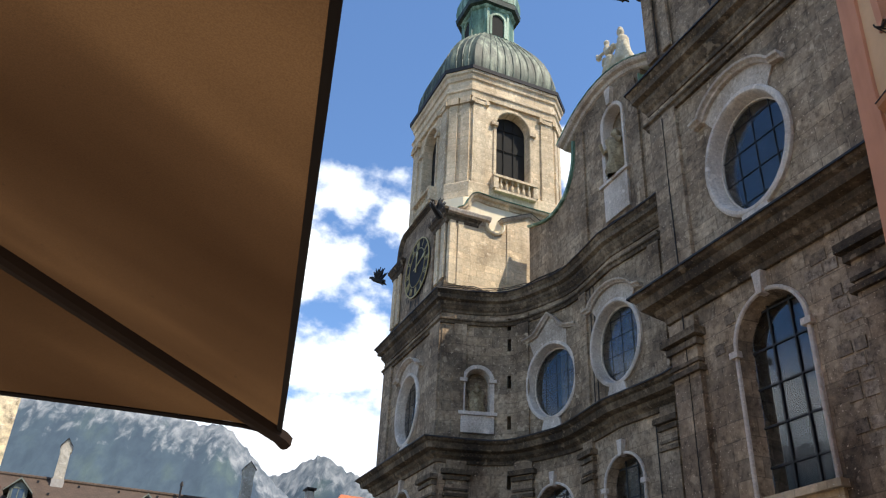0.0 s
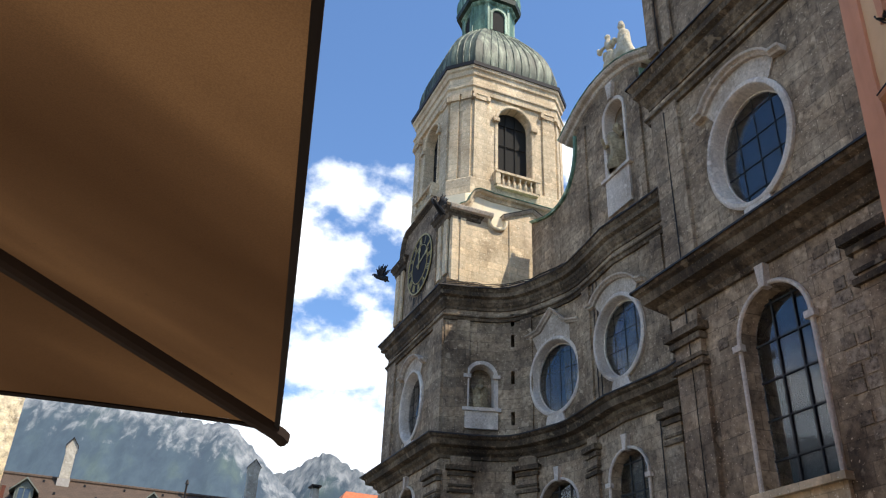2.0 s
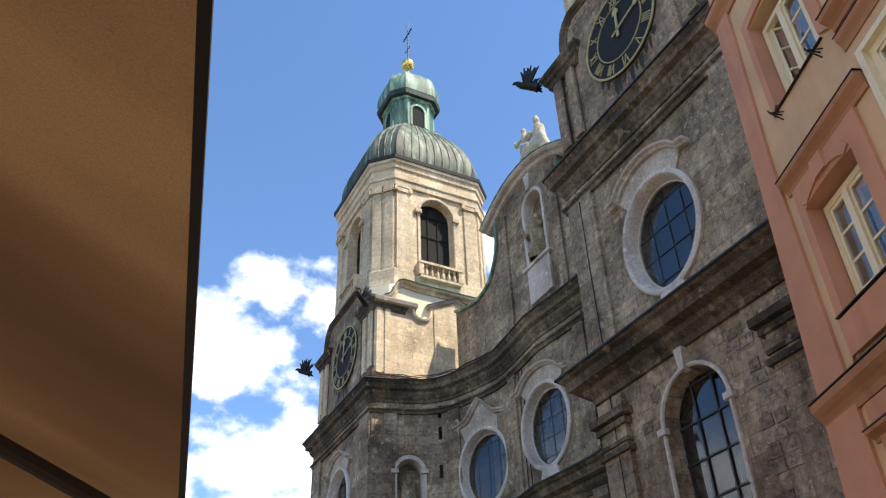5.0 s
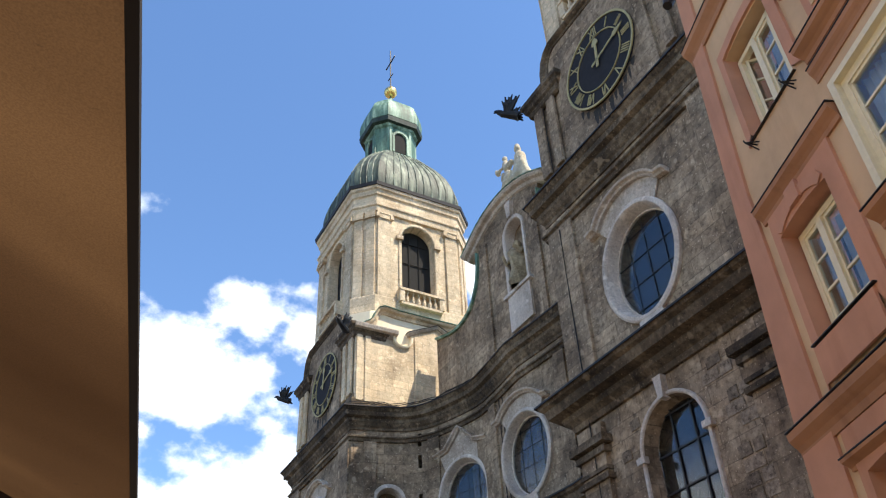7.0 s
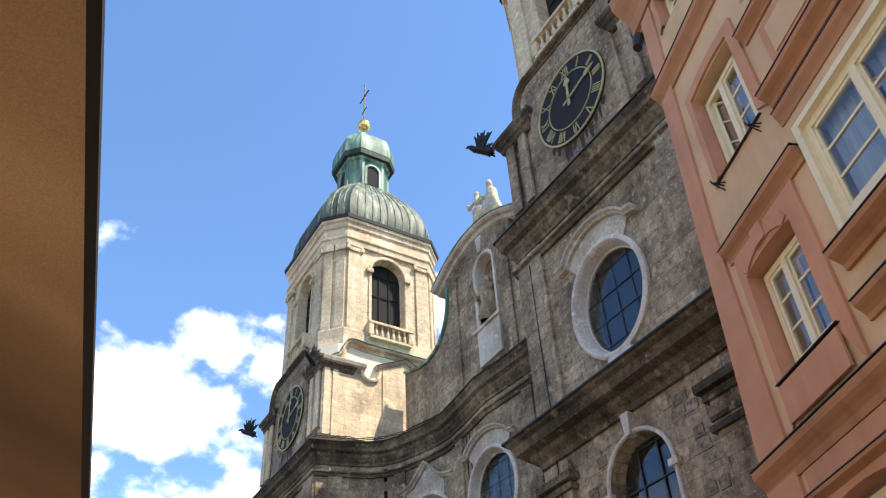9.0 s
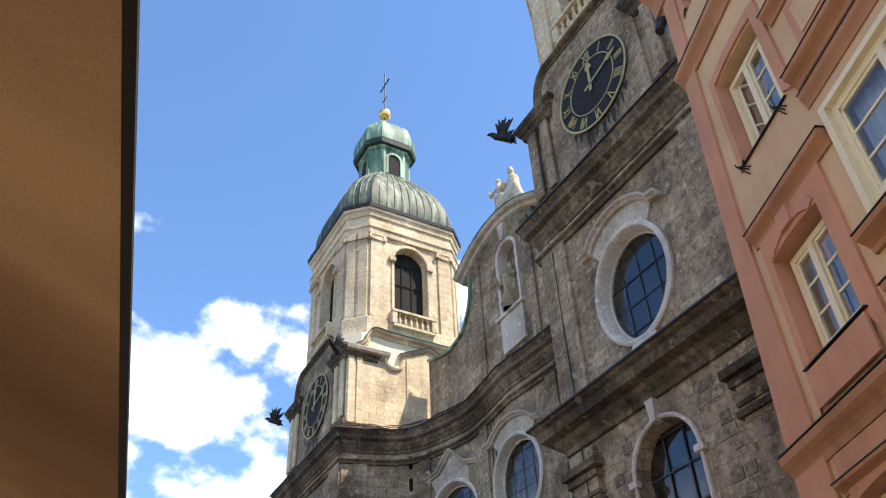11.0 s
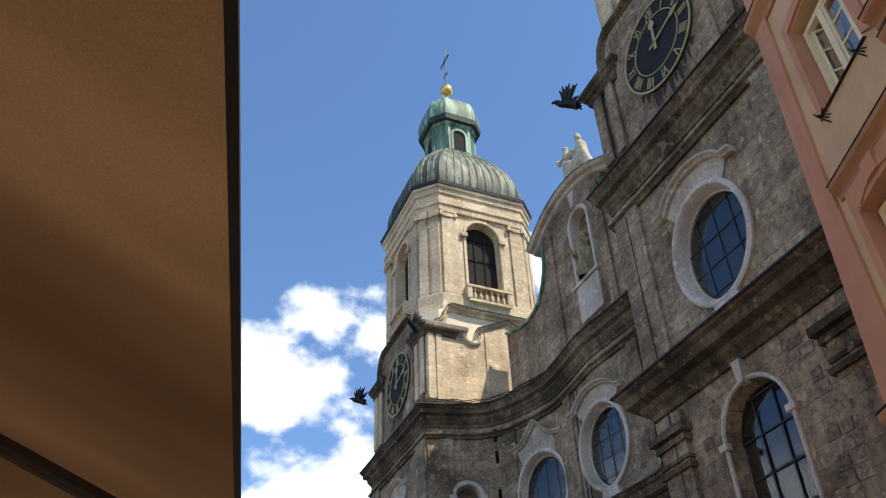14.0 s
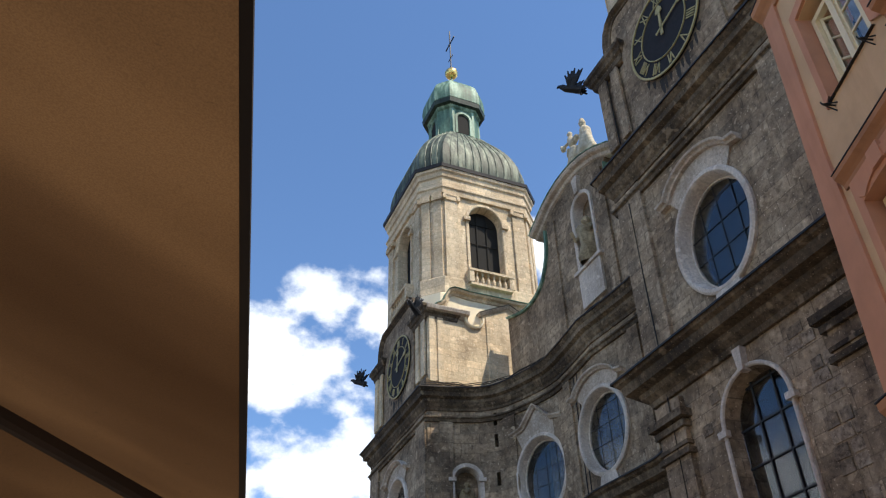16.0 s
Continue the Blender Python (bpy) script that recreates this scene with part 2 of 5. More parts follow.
def box(bm, x0, x1, y0, y1, z0, z1, m=None, bevel=0.0):
    r = bmesh.ops.create_cube(bm, size=1.0, matrix=Matrix.Translation(((x0 + x1) / 2, (y0 + y1) / 2, (z0 + z1) / 2)) @ Matrix.Diagonal((abs(x1 - x0), abs(y1 - y0), abs(z1 - z0), 1)))
    if bevel:
        bmesh.ops.bevel(bm, geom=list({e for v in r["verts"] for e in v.link_edges}), offset=bevel, segments=1, affect="EDGES")
    elif m is not None:
        bmesh.ops.transform(bm, matrix=m, verts=r["verts"])
    return bm


def prism(bm, outline, w0, w1, m=Matrix(), taper=1.0, center=(0, 0)):
    """A solid from a closed outline in local u, v, from depth w0 to w1; taper scales the w1 end."""
    a = [bm.verts.new(m @ Vector((u, v, w0))) for u, v in outline]
    b = [bm.verts.new(m @ Vector((center[0] + (u - center[0]) * taper, center[1] + (v - center[1]) * taper, w1))) for u, v in outline]
    n = len(outline)
    for i in range(n):
        bm.faces.new((a[i], a[(i + 1) % n], b[(i + 1) % n], b[i]))
    bm.faces.new(a[::-1])
    bm.faces.new(b)
    return bm


def ring(bm, loops, m=Matrix(), closed=True):
    """Skin between loops; each loop is a list of (u, v, w)."""
    rows = [[bm.verts.new(m @ Vector(p)) for p in loop] for loop in loops]
    n = len(rows[0])
    for a, b in zip(rows, rows[1:]):
        for i in range(n if closed else n - 1):
            bm.faces.new((a[i], a[(i + 1) % n], b[(i + 1) % n], b[i]))
    return rows


def offsets(path, closed=False):
    """Outward mitre directions of a plan polyline; outward lies to the left of the way along it."""
    out = []
    n = len(path)
    for i in range(n):
        p = Vector(path[i])
        a = Vector(path[i - 1]) if (i > 0 or closed) else None
        b = Vector(path[(i + 1) % n]) if (i < n - 1 or closed) else None
        d1 = (p - a).normalized() if a is not None else (b - p).normalized()
        d2 = (b - p).normalized() if b is not None else d1
        n1, n2 = Vector((-d1.y, d1.x)), Vector((-d2.y, d2.x))
        mid = (n1 + n2).normalized()
        out.append(mid / max(0.35, mid.dot(n1)))
    return out


def sweep(bm, path, profile, closed=False, m=Matrix()):
    """Profile points (out, z) swept along a plan path."""
    offs = offsets(path, closed)
    loops = []
    for p, o in zip(path, offs):
        loops.append([bm.verts.new(m @ Vector((p[0] + o.x * q, p[1] + o.y * q, z))) for q, z in profile])
    n, k = len(loops), len(profile)
    for i in range(n if closed else n - 1):
        a, b = loops[i], loops[(i + 1) % n]
        for j in range(k):
            bm.faces.new((a[j], a[(j + 1) % k], b[(j + 1) % k], b[j]))
    if not closed:
        bm.faces.new(loops[0])
        bm.faces.new(loops[-1][::-1])
    return bm


def bezier(points, steps):
    """Catmull-Rom through points."""
    pts = [Vector(p) for p in points]
    pts = [pts[0] * 2 - pts[1], *pts, pts[-1] * 2 - pts[-2]]
    out = []
    for i in range(1, len(pts) - 2):
        p0, p1, p2, p3 = pts[i - 1:i + 3]
        for s in range(steps):
            t = s / steps
            out.append(0.5 * ((2 * p1) + (p2 - p0) * t + (2 * p0 - 5 * p1 + 4 * p2 - p3) * t * t + (3 * p1 - p0 - 3 * p2 + p3) * t ** 3))
    return [tuple(p) for p in out] + [tuple(pts[-2])]


def tube(bm, pts, r, sides=6, taper=1.0):
    """A round bar through 3D points."""
    rows = []
    n = len(pts)
    pts = [Vector(p) for p in pts]
    for i, p in enumerate(pts):
        d = (pts[min(i + 1, n - 1)] - pts[max(i - 1, 0)]).normalized()
        q = d.to_track_quat("Z", "Y")
        rad = r * (1 + (taper - 1) * i / max(1, n - 1))
        rows.append([bm.verts.new(p + q @ Vector((rad * math.cos(2 * math.pi * k / sides), rad * math.sin(2 * math.pi * k / sides), 0))) for k in range(sides)])
    for a, b in zip(rows, rows[1:]):
        for k in range(sides):
            bm.faces.new((a[k], a[(k + 1) % sides], b[(k + 1) % sides], b[k]))
    bm.faces.new(rows[0][::-1])
    bm.faces.new(rows[-1])
    return bm


def wall_frame(p, along, z=0.0):
    """Local axes on a wall: u along it (to the right seen from outside), v up, w outward."""
    u = Vector((along[0], along[1], 0)).normalized()
    w = u.cross(Vector((0, 0, 1)))
    m = Matrix((u, (0, 0, 1), w)).transposed().to_4x4()
    m.translation = (p[0], p[1], z)
    return m


def cut(ob, cutters):
    """Cut openings into a wall and drop the cutters."""
    for c in cutters:
        mod = ob.modifiers.new("cut", "BOOLEAN")
        mod.object, mod.operation, mod.solver = c, "DIFFERENCE", "EXACT"
    dg = bpy.context.evaluated_depsgraph_get()
    dg.update()
    me = bpy.data.meshes.new_from_object(ob.evaluated_get(dg))
    ob.modifiers.clear()
    ob.data = me
    for c in cutters:
        bpy.data.objects.remove(c)


def ellipse(a, b, n=40, cu=0.0, cv=0.0):
    return [(cu + a * math.cos(2 * math.pi * i / n), cv + b * math.sin(2 * math.pi * i / n)) for i in range(n)]


def arch(half, bottom, spring, n=16, rise=None):
    """An upright opening with a round head."""
    rise = half if rise is None else rise
    return [(-half, bottom), (half, bottom)] + [(half * math.cos(math.pi * i / n), spring + rise * math.sin(math.pi * i / n)) for i in range(n + 1)]


# ---- plan of the church ----
XF, YC, HALF, SPAN = 13.4, 24.4, 3.9, 24.0
ZA, ZB = 11.88, 19.12                       # lower cornice, main cornice
R_Y, L_Y = YC - SPAN / 2, YC + SPAN / 2
TX = XF + HALF
half_curve = bezier([(XF, L_Y - HALF), (14.6, 32.2), (15.8, 31.75), (16.65, 30.95), (17.25, 29.5), (17.62, 28.0), (17.55, 26.4), (17.35, YC)], 5)
curve = [(x, 2 * YC - y) for x, y in half_curve] + half_curve[::-1][1:]
FRONT = [(22.0, R_Y - HALF), (XF, R_Y - HALF)] + curve + [(XF, L_Y + HALF), (22.0, L_Y + HALF)]
FRONT = [FRONT[0]] + [p for a, p in zip(FRONT, FRONT[1:]) if (Vector(p) - Vector(a)).length > 0.05]


def on_front(y, side=1):
    """Point and way of the curved middle front where it passes y."""
    for a, b in zip(curve, curve[1:]):
        if a[1] <= y <= b[1] and a != b:
            t = (y - a[1]) / max(1e-6, b[1] - a[1])
            return (a[0] + (b[0] - a[0]) * t, y), (a[0] - b[0], a[1] - b[1])
    return (XF, y), (0, -1)


church = thing("cathedral", "grey-brown stone baroque cathedral with concave front and twin towers", "church", (TX, YC, 0))
church.matrix_basis = Matrix()

# walls of the front, one thick shell
bm = bmesh.new()
sweep(bm, FRONT, [(0, 0), (0, ZB - 0.98), (-0.9, ZB - 0.98), (-0.9, 0)])
front_wall = part("front_wall", bm, STONE, church, "rough weathered brown-grey breccia stone front")
cutters = []


def opening(m, outline, deep=1.6):
    b = bmesh.new()
    prism(b, outline, -deep, 0.6, m)
    c = new("cutter", mesh_of(b, STONE, "cutter"))
    cutters.append(c)


def window_oval(m, a=1.52, b=1.84, hood=True, name="oval_window", peak=False):
    """An oval window with pale splayed frame, leaded panes and arched hood; origin at its centre."""
    ia, ib, ga, gb = a - 0.19, b - 0.19, a - 0.24, b - 0.24
    opening(m, ellipse(ia + 0.06, ib + 0.06))
    win = part(name, ring_frame(m, [(a, b, -0.15), (a, b, 0.10), (a - 0.06, b - 0.06, 0.14), (a - 0.14, b - 0.14, 0.14), (ia + 0.02, ib + 0.02, 0.10), (ia, ib, 0.04), (ga, gb, -0.26), (ga - 0.04, gb - 0.04, -0.26), (ga - 0.04, gb - 0.04, -0.36)]), PALE, church, "oval window in a pale splayed stone frame", True)
    g = bmesh.new()
    prism(g, ellipse(ga, gb), -0.34, -0.32, m)
    pane = part("pane", g, GLASS, win, "dark reflective leaded glass")
    pane.visible_shadow = False
    for k in (-1, 0, 1):
        u = k * ga * 0.5
        h = gb * math.sqrt(1 - (u / ga) ** 2)
        g = bmesh.new()
        box2(g, u - 0.008, u + 0.008, -h, h, -0.315, -0.295, m)
        part("glazing_bar", g, LEAD, win)
    for k in (-1.5, -0.5, 0.5, 1.5):
        v = k * gb * 0.48
        h = ga * math.sqrt(1 - (v / gb) ** 2)
        g = bmesh.new()
        box2(g, -h, h, v - 0.008, v + 0.008, -0.318, -0.298, m)
        part("glazing_bar", g, LEAD, win)
    if hood:
        # moulded hood over the head and the plain field below it
        pts = []
        if peak:
            for i in range(25):
                s = -1 + 2 * i / 24
                pts.append((s * 1.55, b + 0.28 + 0.95 * (1 - abs(s)) ** 1.7 - 0.25 * (1 - abs(abs(s) * 2 - 1)) ** 2 * 0.6))
        else:
            pts = [(-1.68, b - 0.10), (-1.50, b - 0.06)] + [(1.45 * math.sin(radians(q)), b - 0.56 + 1.16 * math.cos(radians(q))) for q in range(-64, 65, 6)] + [(1.50, b - 0.06), (1.68, b - 0.10)]
        g = bmesh.new()
        moulding(g, pts, [(0, 0.0), (0, 0.16), (0.05, 0.20), (0.09, 0.30), (0.15, 0.32), (0.15, 0.0)], m)
        part("hood_mould", g, HOOD, win)
        g = bmesh.new()
        field = [(u, v) for u, v in pts[2:-2]] + [((a - 0.05) * math.cos(radians(q)), (b - 0.05) * math.sin(radians(q))) for q in range(48, 133, 7)]
        prism(g, field, 0.005, 0.05, m)
        part("hood_field", g, HOOD, win)
    g = bmesh.new()
    prism(g, [(-0.55, -b - 0.34), (0.55, -b - 0.34), (0.42, -b + 0.06), (-0.42, -b + 0.06)], 0.004, 0.13, m)
    part("sill", g, PALE, win)
    return win


def box2(bm_, u0, u1, v0, v1, w0, w1, m):
    r = bmesh.ops.create_cube(bm_, size=1.0, matrix=m @ Matrix.Translation(((u0 + u1) / 2, (v0 + v1) / 2, (w0 + w1) / 2)) @ Matrix.Diagonal((u1 - u0, v1 - v0, w1 - w0, 1)))
    return r["verts"]


def ring_frame(m, sizes, n=48):
    b_ = bmesh.new()
    ring(b_, [[(u, v, w) for u, v in ellipse(a, bb, n)] for a, bb, w in sizes], m)
    return b_


def moulding(bm_, pts, profile, m):
    """Sweep a profile of (up, out) along a line in the wall's u, v plane."""
    rows = []
    for i, p in enumerate(pts):
        a, b_ = Vector(pts[max(0, i - 1)]), Vector(pts[min(len(pts) - 1, i + 1)])
        d = (b_ - a).normalized()
        nrm = Vector((-d.y, d.x))
        rows.append([bm_.verts.new(m @ Vector((p[0] + nrm.x * q, p[1] + nrm.y * q, w))) for q, w in profile])
    k = len(profile)
    for a, b_ in zip(rows, rows[1:]):
        for j in range(k):
            bm_.faces.new((a[j], a[(j + 1) % k], b_[(j + 1) % k], b_[j]))
    bm_.faces.new(rows[0])
    bm_.faces.new(rows[-1][::-1])


def arch_pts(half, bottom, spring, n=18):
    return [(-half, bottom)] + [(half * math.cos(math.pi * (1 - i / n)), spring + half * math.sin(math.pi * (1 - i / n))) for i in range(n + 1)] + [(half, bottom)]


def window_arch(m, half=1.25, bottom=5.9, spring=9.1, name="arched_window", cols=3, rows=5):
    """A tall round-headed window; local v is height above ground."""
    inner = half - 0.11
    opening(m, arch(inner + 0.05, bottom, spring))
    g = bmesh.new()
    ring(g, [[(u, v, w) for u, v in arch_pts(h, bottom, spring)] for h, w in ((half, -0.12), (half, 0.08), (half - 0.03, 0.11), (half - 0.08, 0.10), (inner + 0.01, 0.08), (inner, 0.04))], m, closed=False)
    win = part(name, g, PALE, church, "tall round-headed leaded window with pale stone surround", True)
    g = bmesh.new()
    ring(g, [[(u, v, w) for u, v in arch_pts(h, bottom, spring)] for h, w in ((inner, 0.04), (inner - 0.05, -0.4))], m, closed=False)
    part("reveal", g, STONE, win)
    gl = inner - 0.05
    g = bmesh.new()
    prism(g, arch(gl, bottom, spring), -0.39, -0.37, m)
    pane = part("pane", g, GLASS, win, "dark reflective leaded glass")
    pane.visible_shadow = False
    for k in range(1, cols):
        u = -gl + 2 * gl * k / cols
        g = bmesh.new()
        box2(g, u - 0.024, u + 0.024, bottom, spring + math.sqrt(max(0, gl * gl - u * u)), -0.365, -0.33, m)
        part("glazing_bar", g, LEAD, win)
    v = bottom + 0.75
    while v < spring + gl - 0.1:
        hh = gl if v < spring else math.sqrt(max(0.01, gl * gl - (v - spring) ** 2))
        g = bmesh.new()
        box2(g, -hh, hh, v - 0.024, v + 0.024, -0.367, -0.335, m)
        part("glazing_bar", g, LEAD, win)
        v += (spring + gl - bottom) / rows
    g = bmesh.new()
    box2(g, -half - 0.14, half + 0.14, bottom - 0.16, bottom, -0.5, 0.24, m)
    part("sill", g, ASHLAR, win)
    g = bmesh.new()
    box2(g, -half - 0.05, half + 0.05, bottom - 1.6, bottom - 0.162, 0.004, 0.10, m)
    part("apron", g, ASHLAR, win)
    g = bmesh.new()
    prism(g, [(-0.08, spring + half - 0.16), (0.08, spring + half - 0.16), (0.14, spring + half + 0.42), (-0.14, spring + half + 0.42)], -0.05, 0.2, m)
    part("keystone", g, PALE, win)
    for s in (-1, 1):
        g = bmesh.new()
        box2(g, s * half - (0.18 if s > 0 else 0.10), s * half + (0.10 if s > 0 else 0.18), spring - 0.2, spring - 0.04, 0.004, 0.16, m)
        part("impost_block", g, PALE, win)
    return win


# pilasters of the front
def pilaster(p, along, width, z0, z1, depth=0.16, capital=True):
    m = wall_frame(p, along)
    g = bmesh.new()
    box2(g, -width / 2, width / 2, z0, z1, 0.002, depth, m)
    pl = part("pilaster", g, STONE, church)
    if capital:
        g = bmesh.new()
        for k, (v, h, e) in enumerate(((z1 - 1.55, 0.14, 0.10), (z1 - 1.3, 0.10, 0.06), (z1 - 0.85, 0.16, 0.10), (z1 - 0.62, 0.2, 0.2))):
            box2(g, -width / 2 - e, width / 2 + e, v, v + h, 0.004, depth + e, m)
        part("capital", g, CORNICE, pl)
    return pl


for cy in (R_Y, L_Y):
    for s in (-1, 1):
        pilaster((XF, cy + s * (HALF - (1.2 if (s < 0 and cy < YC) else 0.58))), (0, -1), 1.3 if s < 0 else 1.02, 0.3, ZA - 1.0)
        pilaster((XF, cy + s * (HALF - 0.66)), (0, -1), 1.2, ZA, ZB - 1.1, 0.12, capital=False)
for y in (R_Y + HALF + 0.55, 18.4, 21.9, 26.9, 30.75, 32.3):
    p, d = on_front(y)
    pilaster(p, d, 0.75 if 19 < y < 30 else 0.9, 0.3, ZA - 0.75, 0.14)
    pilaster(p, d, 0.6, ZA, ZB - 1.1, 0.10, capital=False)

# windows
for cy, dy in ((R_Y, 0.25), (L_Y, 0.0)):
    window_oval(wall_frame((XF, cy + dy), (0, -1), 14.45))
    window_arch(wall_frame((XF, cy + 0.48 * bool(dy)), (0, -1)), 1.17, 5.9, 9.42)
p, d = on_front(YC)
window_oval(wall_frame(p, d, 14.4), 1.5, 1.8)
window_arch(wall_frame(p, d), 1.1, 4.6, 9.0)
for y in (29.25, 2 * YC - 29.25):
    p, d = on_front(y)
    window_oval(wall_frame(p, d, 14.4), 1.5, 1.8, peak=True)
    window_arch(wall_frame(p, d), 1.1, 4.6, 8.9)


def niche(m, half, bottom, spring, name="niche"):
    opening(m, arch(half, bottom, spring), 0.55)
    g = bmesh.new()
    ring(g, [[(u, v, w) for u, v in arch_pts(h, bottom, spring)] for h, w in ((half + 0.2, 0), (half + 0.2, 0.1), (half + 0.03, 0.1), (half, 0.04), (half - 0.02, -0.5))], m, closed=False)
    n = part(name, g, PALE, church, "round-headed statue niche with pale frame", True)
    g = bmesh.new()
    box2(g, -half - 0.32, half + 0.32, bottom - 0.16, bottom, 0.003, 0.24, m)
    part("sill", g, PALE, n)
    g = bmesh.new()
    box2(g, -half - 0.2, half + 0.2, bottom - 0.95, bottom - 0.162, -0.1, 0.14, m)
    part("apron", g, PALE, n)
    for s in (-1, 1):
        g = bmesh.new()
        box2(g, s * (half + 0.12) - 0.17, s * (half + 0.12) + 0.17, spring - 0.1, spring + 0.06, 0.003, 0.2, m)
        part("impost_block", g, PALE, n)
    return n


flank_p, flank_d = on_front(32.05)
niche_m = wall_frame(flank_p, flank_d)
niche(niche_m, 0.55, 13.35, 14.85)
slit_p, slit_d = on_front(31.35)
slit_m = wall_frame(slit_p, slit_d)
for v in (6.3, 8.6, 10.0, 12.6, 14.5, 16.3, 17.35):
    opening(slit_m, [(-0.09, v), (0.09, v), (0.09, v + 0.62), (-0.09, v + 0.62)], 0.8)

cut(front_wall, cutters)
cutters = []
# black lining stands in for the unlit hollow behind the windows
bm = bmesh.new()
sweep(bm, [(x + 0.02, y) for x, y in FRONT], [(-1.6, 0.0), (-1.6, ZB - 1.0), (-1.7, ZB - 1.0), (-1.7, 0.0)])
part("inner_lining", bm, DARK, church, "black lining standing in for the unlit interior")

# entablatures
LOWER = [(0, ZA - 0.86), (0.10, ZA - 0.86), (0.14, ZA - 0.72), (0.30, ZA - 0.60), (0.34, ZA - 0.46), (0.62, ZA - 0.40), (0.68, ZA - 0.16), (0.80, ZA - 0.10), (0.85, ZA), (0.1, ZA + 0.1), (0, ZA + 0.1)]
bm = bmesh.new()
sweep(bm, FRONT, LOWER)
part("lower_cornice", bm, CORNICE, church, "projecting soot-darkened stone cornice")
MAIN = [(-0.9, ZB - 0.98), (0.06, ZB - 0.98), (0.08, ZB - 0.86), (0.15, ZB - 0.78), (0.20, ZB - 0.68), (0.24, ZB - 0.62), (0.25, ZB - 0.48), (0.42, ZB - 0.40), (0.43, ZB - 0.20), (0.47, ZB - 0.16), (0.52, ZB - 0.08), (0.54, ZB), (0.1, ZB + 0.12), (-0.9, ZB + 0.12)]
bm = bmesh.new()
sweep(bm, FRONT, MAIN)
part("main_cornice", bm, CORNICE, church, "heavy projecting soot-darkened main cornice")
for z_, out_ in ((ZA, 0.86), (ZB, 0.545)):
    bm = bmesh.new()
    sweep(bm, FRONT, [(0.0, z_ + 0.125), (out_, z_ + 0.006), (out_ + 0.025, z_ - 0.03), (out_ + 0.045, z_ - 0.03), (out_ + 0.04, z_ + 0.03), (0.0, z_ + 0.16)])
    part("lead_flashing", bm, TAR, church, "dark lead flashing on the cornice edge")
bm = bmesh.new()
sweep(bm, FRONT, [(0, ZB - 1.55), (0.10, ZB - 1.55), (0.13, ZB - 1.42), (0.20, ZB - 1.38), (0.20, ZB - 1.32), (0, ZB - 1.32)])
part("architrave", bm, CORNICE, church)

# ---- towers ----
NUMERALS = ["XII", "I", "II", "III", "IIII", "V", "VI", "VII", "VIII", "IX", "X", "XI"]


def clock(parent, m):
    R = 1.68
    g = bmesh.new()
    prism(g, ellipse(R, R, 48), 0.02, 0.09, m)
    face = part("clock_face", g, CLOCK_BLACK, parent, "black clock face with gilt numerals")
    for ra, rb in ((R - 0.05, R + 0.02), (R * 0.64, R * 0.66)):
        g = bmesh.new()
        ring(g, [[(u, v, w) for u, v in ellipse(r, r, 48)] for r, w in ((ra, 0.085), (ra, 0.13), (rb, 0.13), (rb, 0.085))], m)
        part("clock_ring", g, GILT, face)
    for k, word in enumerate(NUMERALS):
        a = radians(90 - 30 * k)
        spot = Matrix.Translation((R * 0.81 * math.cos(a), R * 0.81 * math.sin(a), 0)) @ Matrix.Rotation(a - math.pi / 2, 4, "Z")
        g = bmesh.new()
        x, hgt, gap = 0.0, 0.19, 0.085
        strokes = []
        for ch in word:
            if ch == "I":
                strokes.append((x, -hgt, x, hgt))
                x += gap
            elif ch == "V":
                strokes += [(x, hgt, x + 0.09, -hgt), (x + 0.18, hgt, x + 0.09, -hgt)]
                x += 0.18 + gap * 0.6
            else:
                strokes += [(x, hgt, x + 0.18, -hgt), (x + 0.18, hgt, x, -hgt)]
                x += 0.18 + gap * 0.6
        wide = x - gap * 0.8
        for x0, y0, x1, y1 in strokes:
            a0, b0 = Vector((x0 - wide / 2, y0, 0)), Vector((x1 - wide / 2, y1, 0))
            d0 = (b0 - a0)
            mm = m @ spot @ Matrix.Translation((*((a0 + b0) / 2).xy, 0.10)) @ Matrix.Rotation(math.atan2(d0.y, d0.x), 4, "Z")
            bmesh.ops.create_cube(g, size=1.0, matrix=mm @ Matrix.Diagonal((d0.length, 0.036, 0.03, 1)))
        part("numeral", g, GILT, face)
    for length, width, ang in ((1.0, 0.12, 85), (1.42, 0.08, 14)):
        g = bmesh.new()
        a = radians(ang)
        mm = m @ Matrix.Rotation(a, 4, "Z")
        prism(g, [(-0.3, -width * 0.5), (length * 0.62, -width * 0.4), (length * 0.68, -width * 1.3), (length * 0.8, -width * 1.1), (length, 0), (length * 0.8, width * 1.1), (length * 0.68, width * 1.3), (length * 0.62, width * 0.4), (-0.3, width * 0.5)], 0.15, 0.18, mm)
        part("clock_hand", g, GILT, face)
    return face


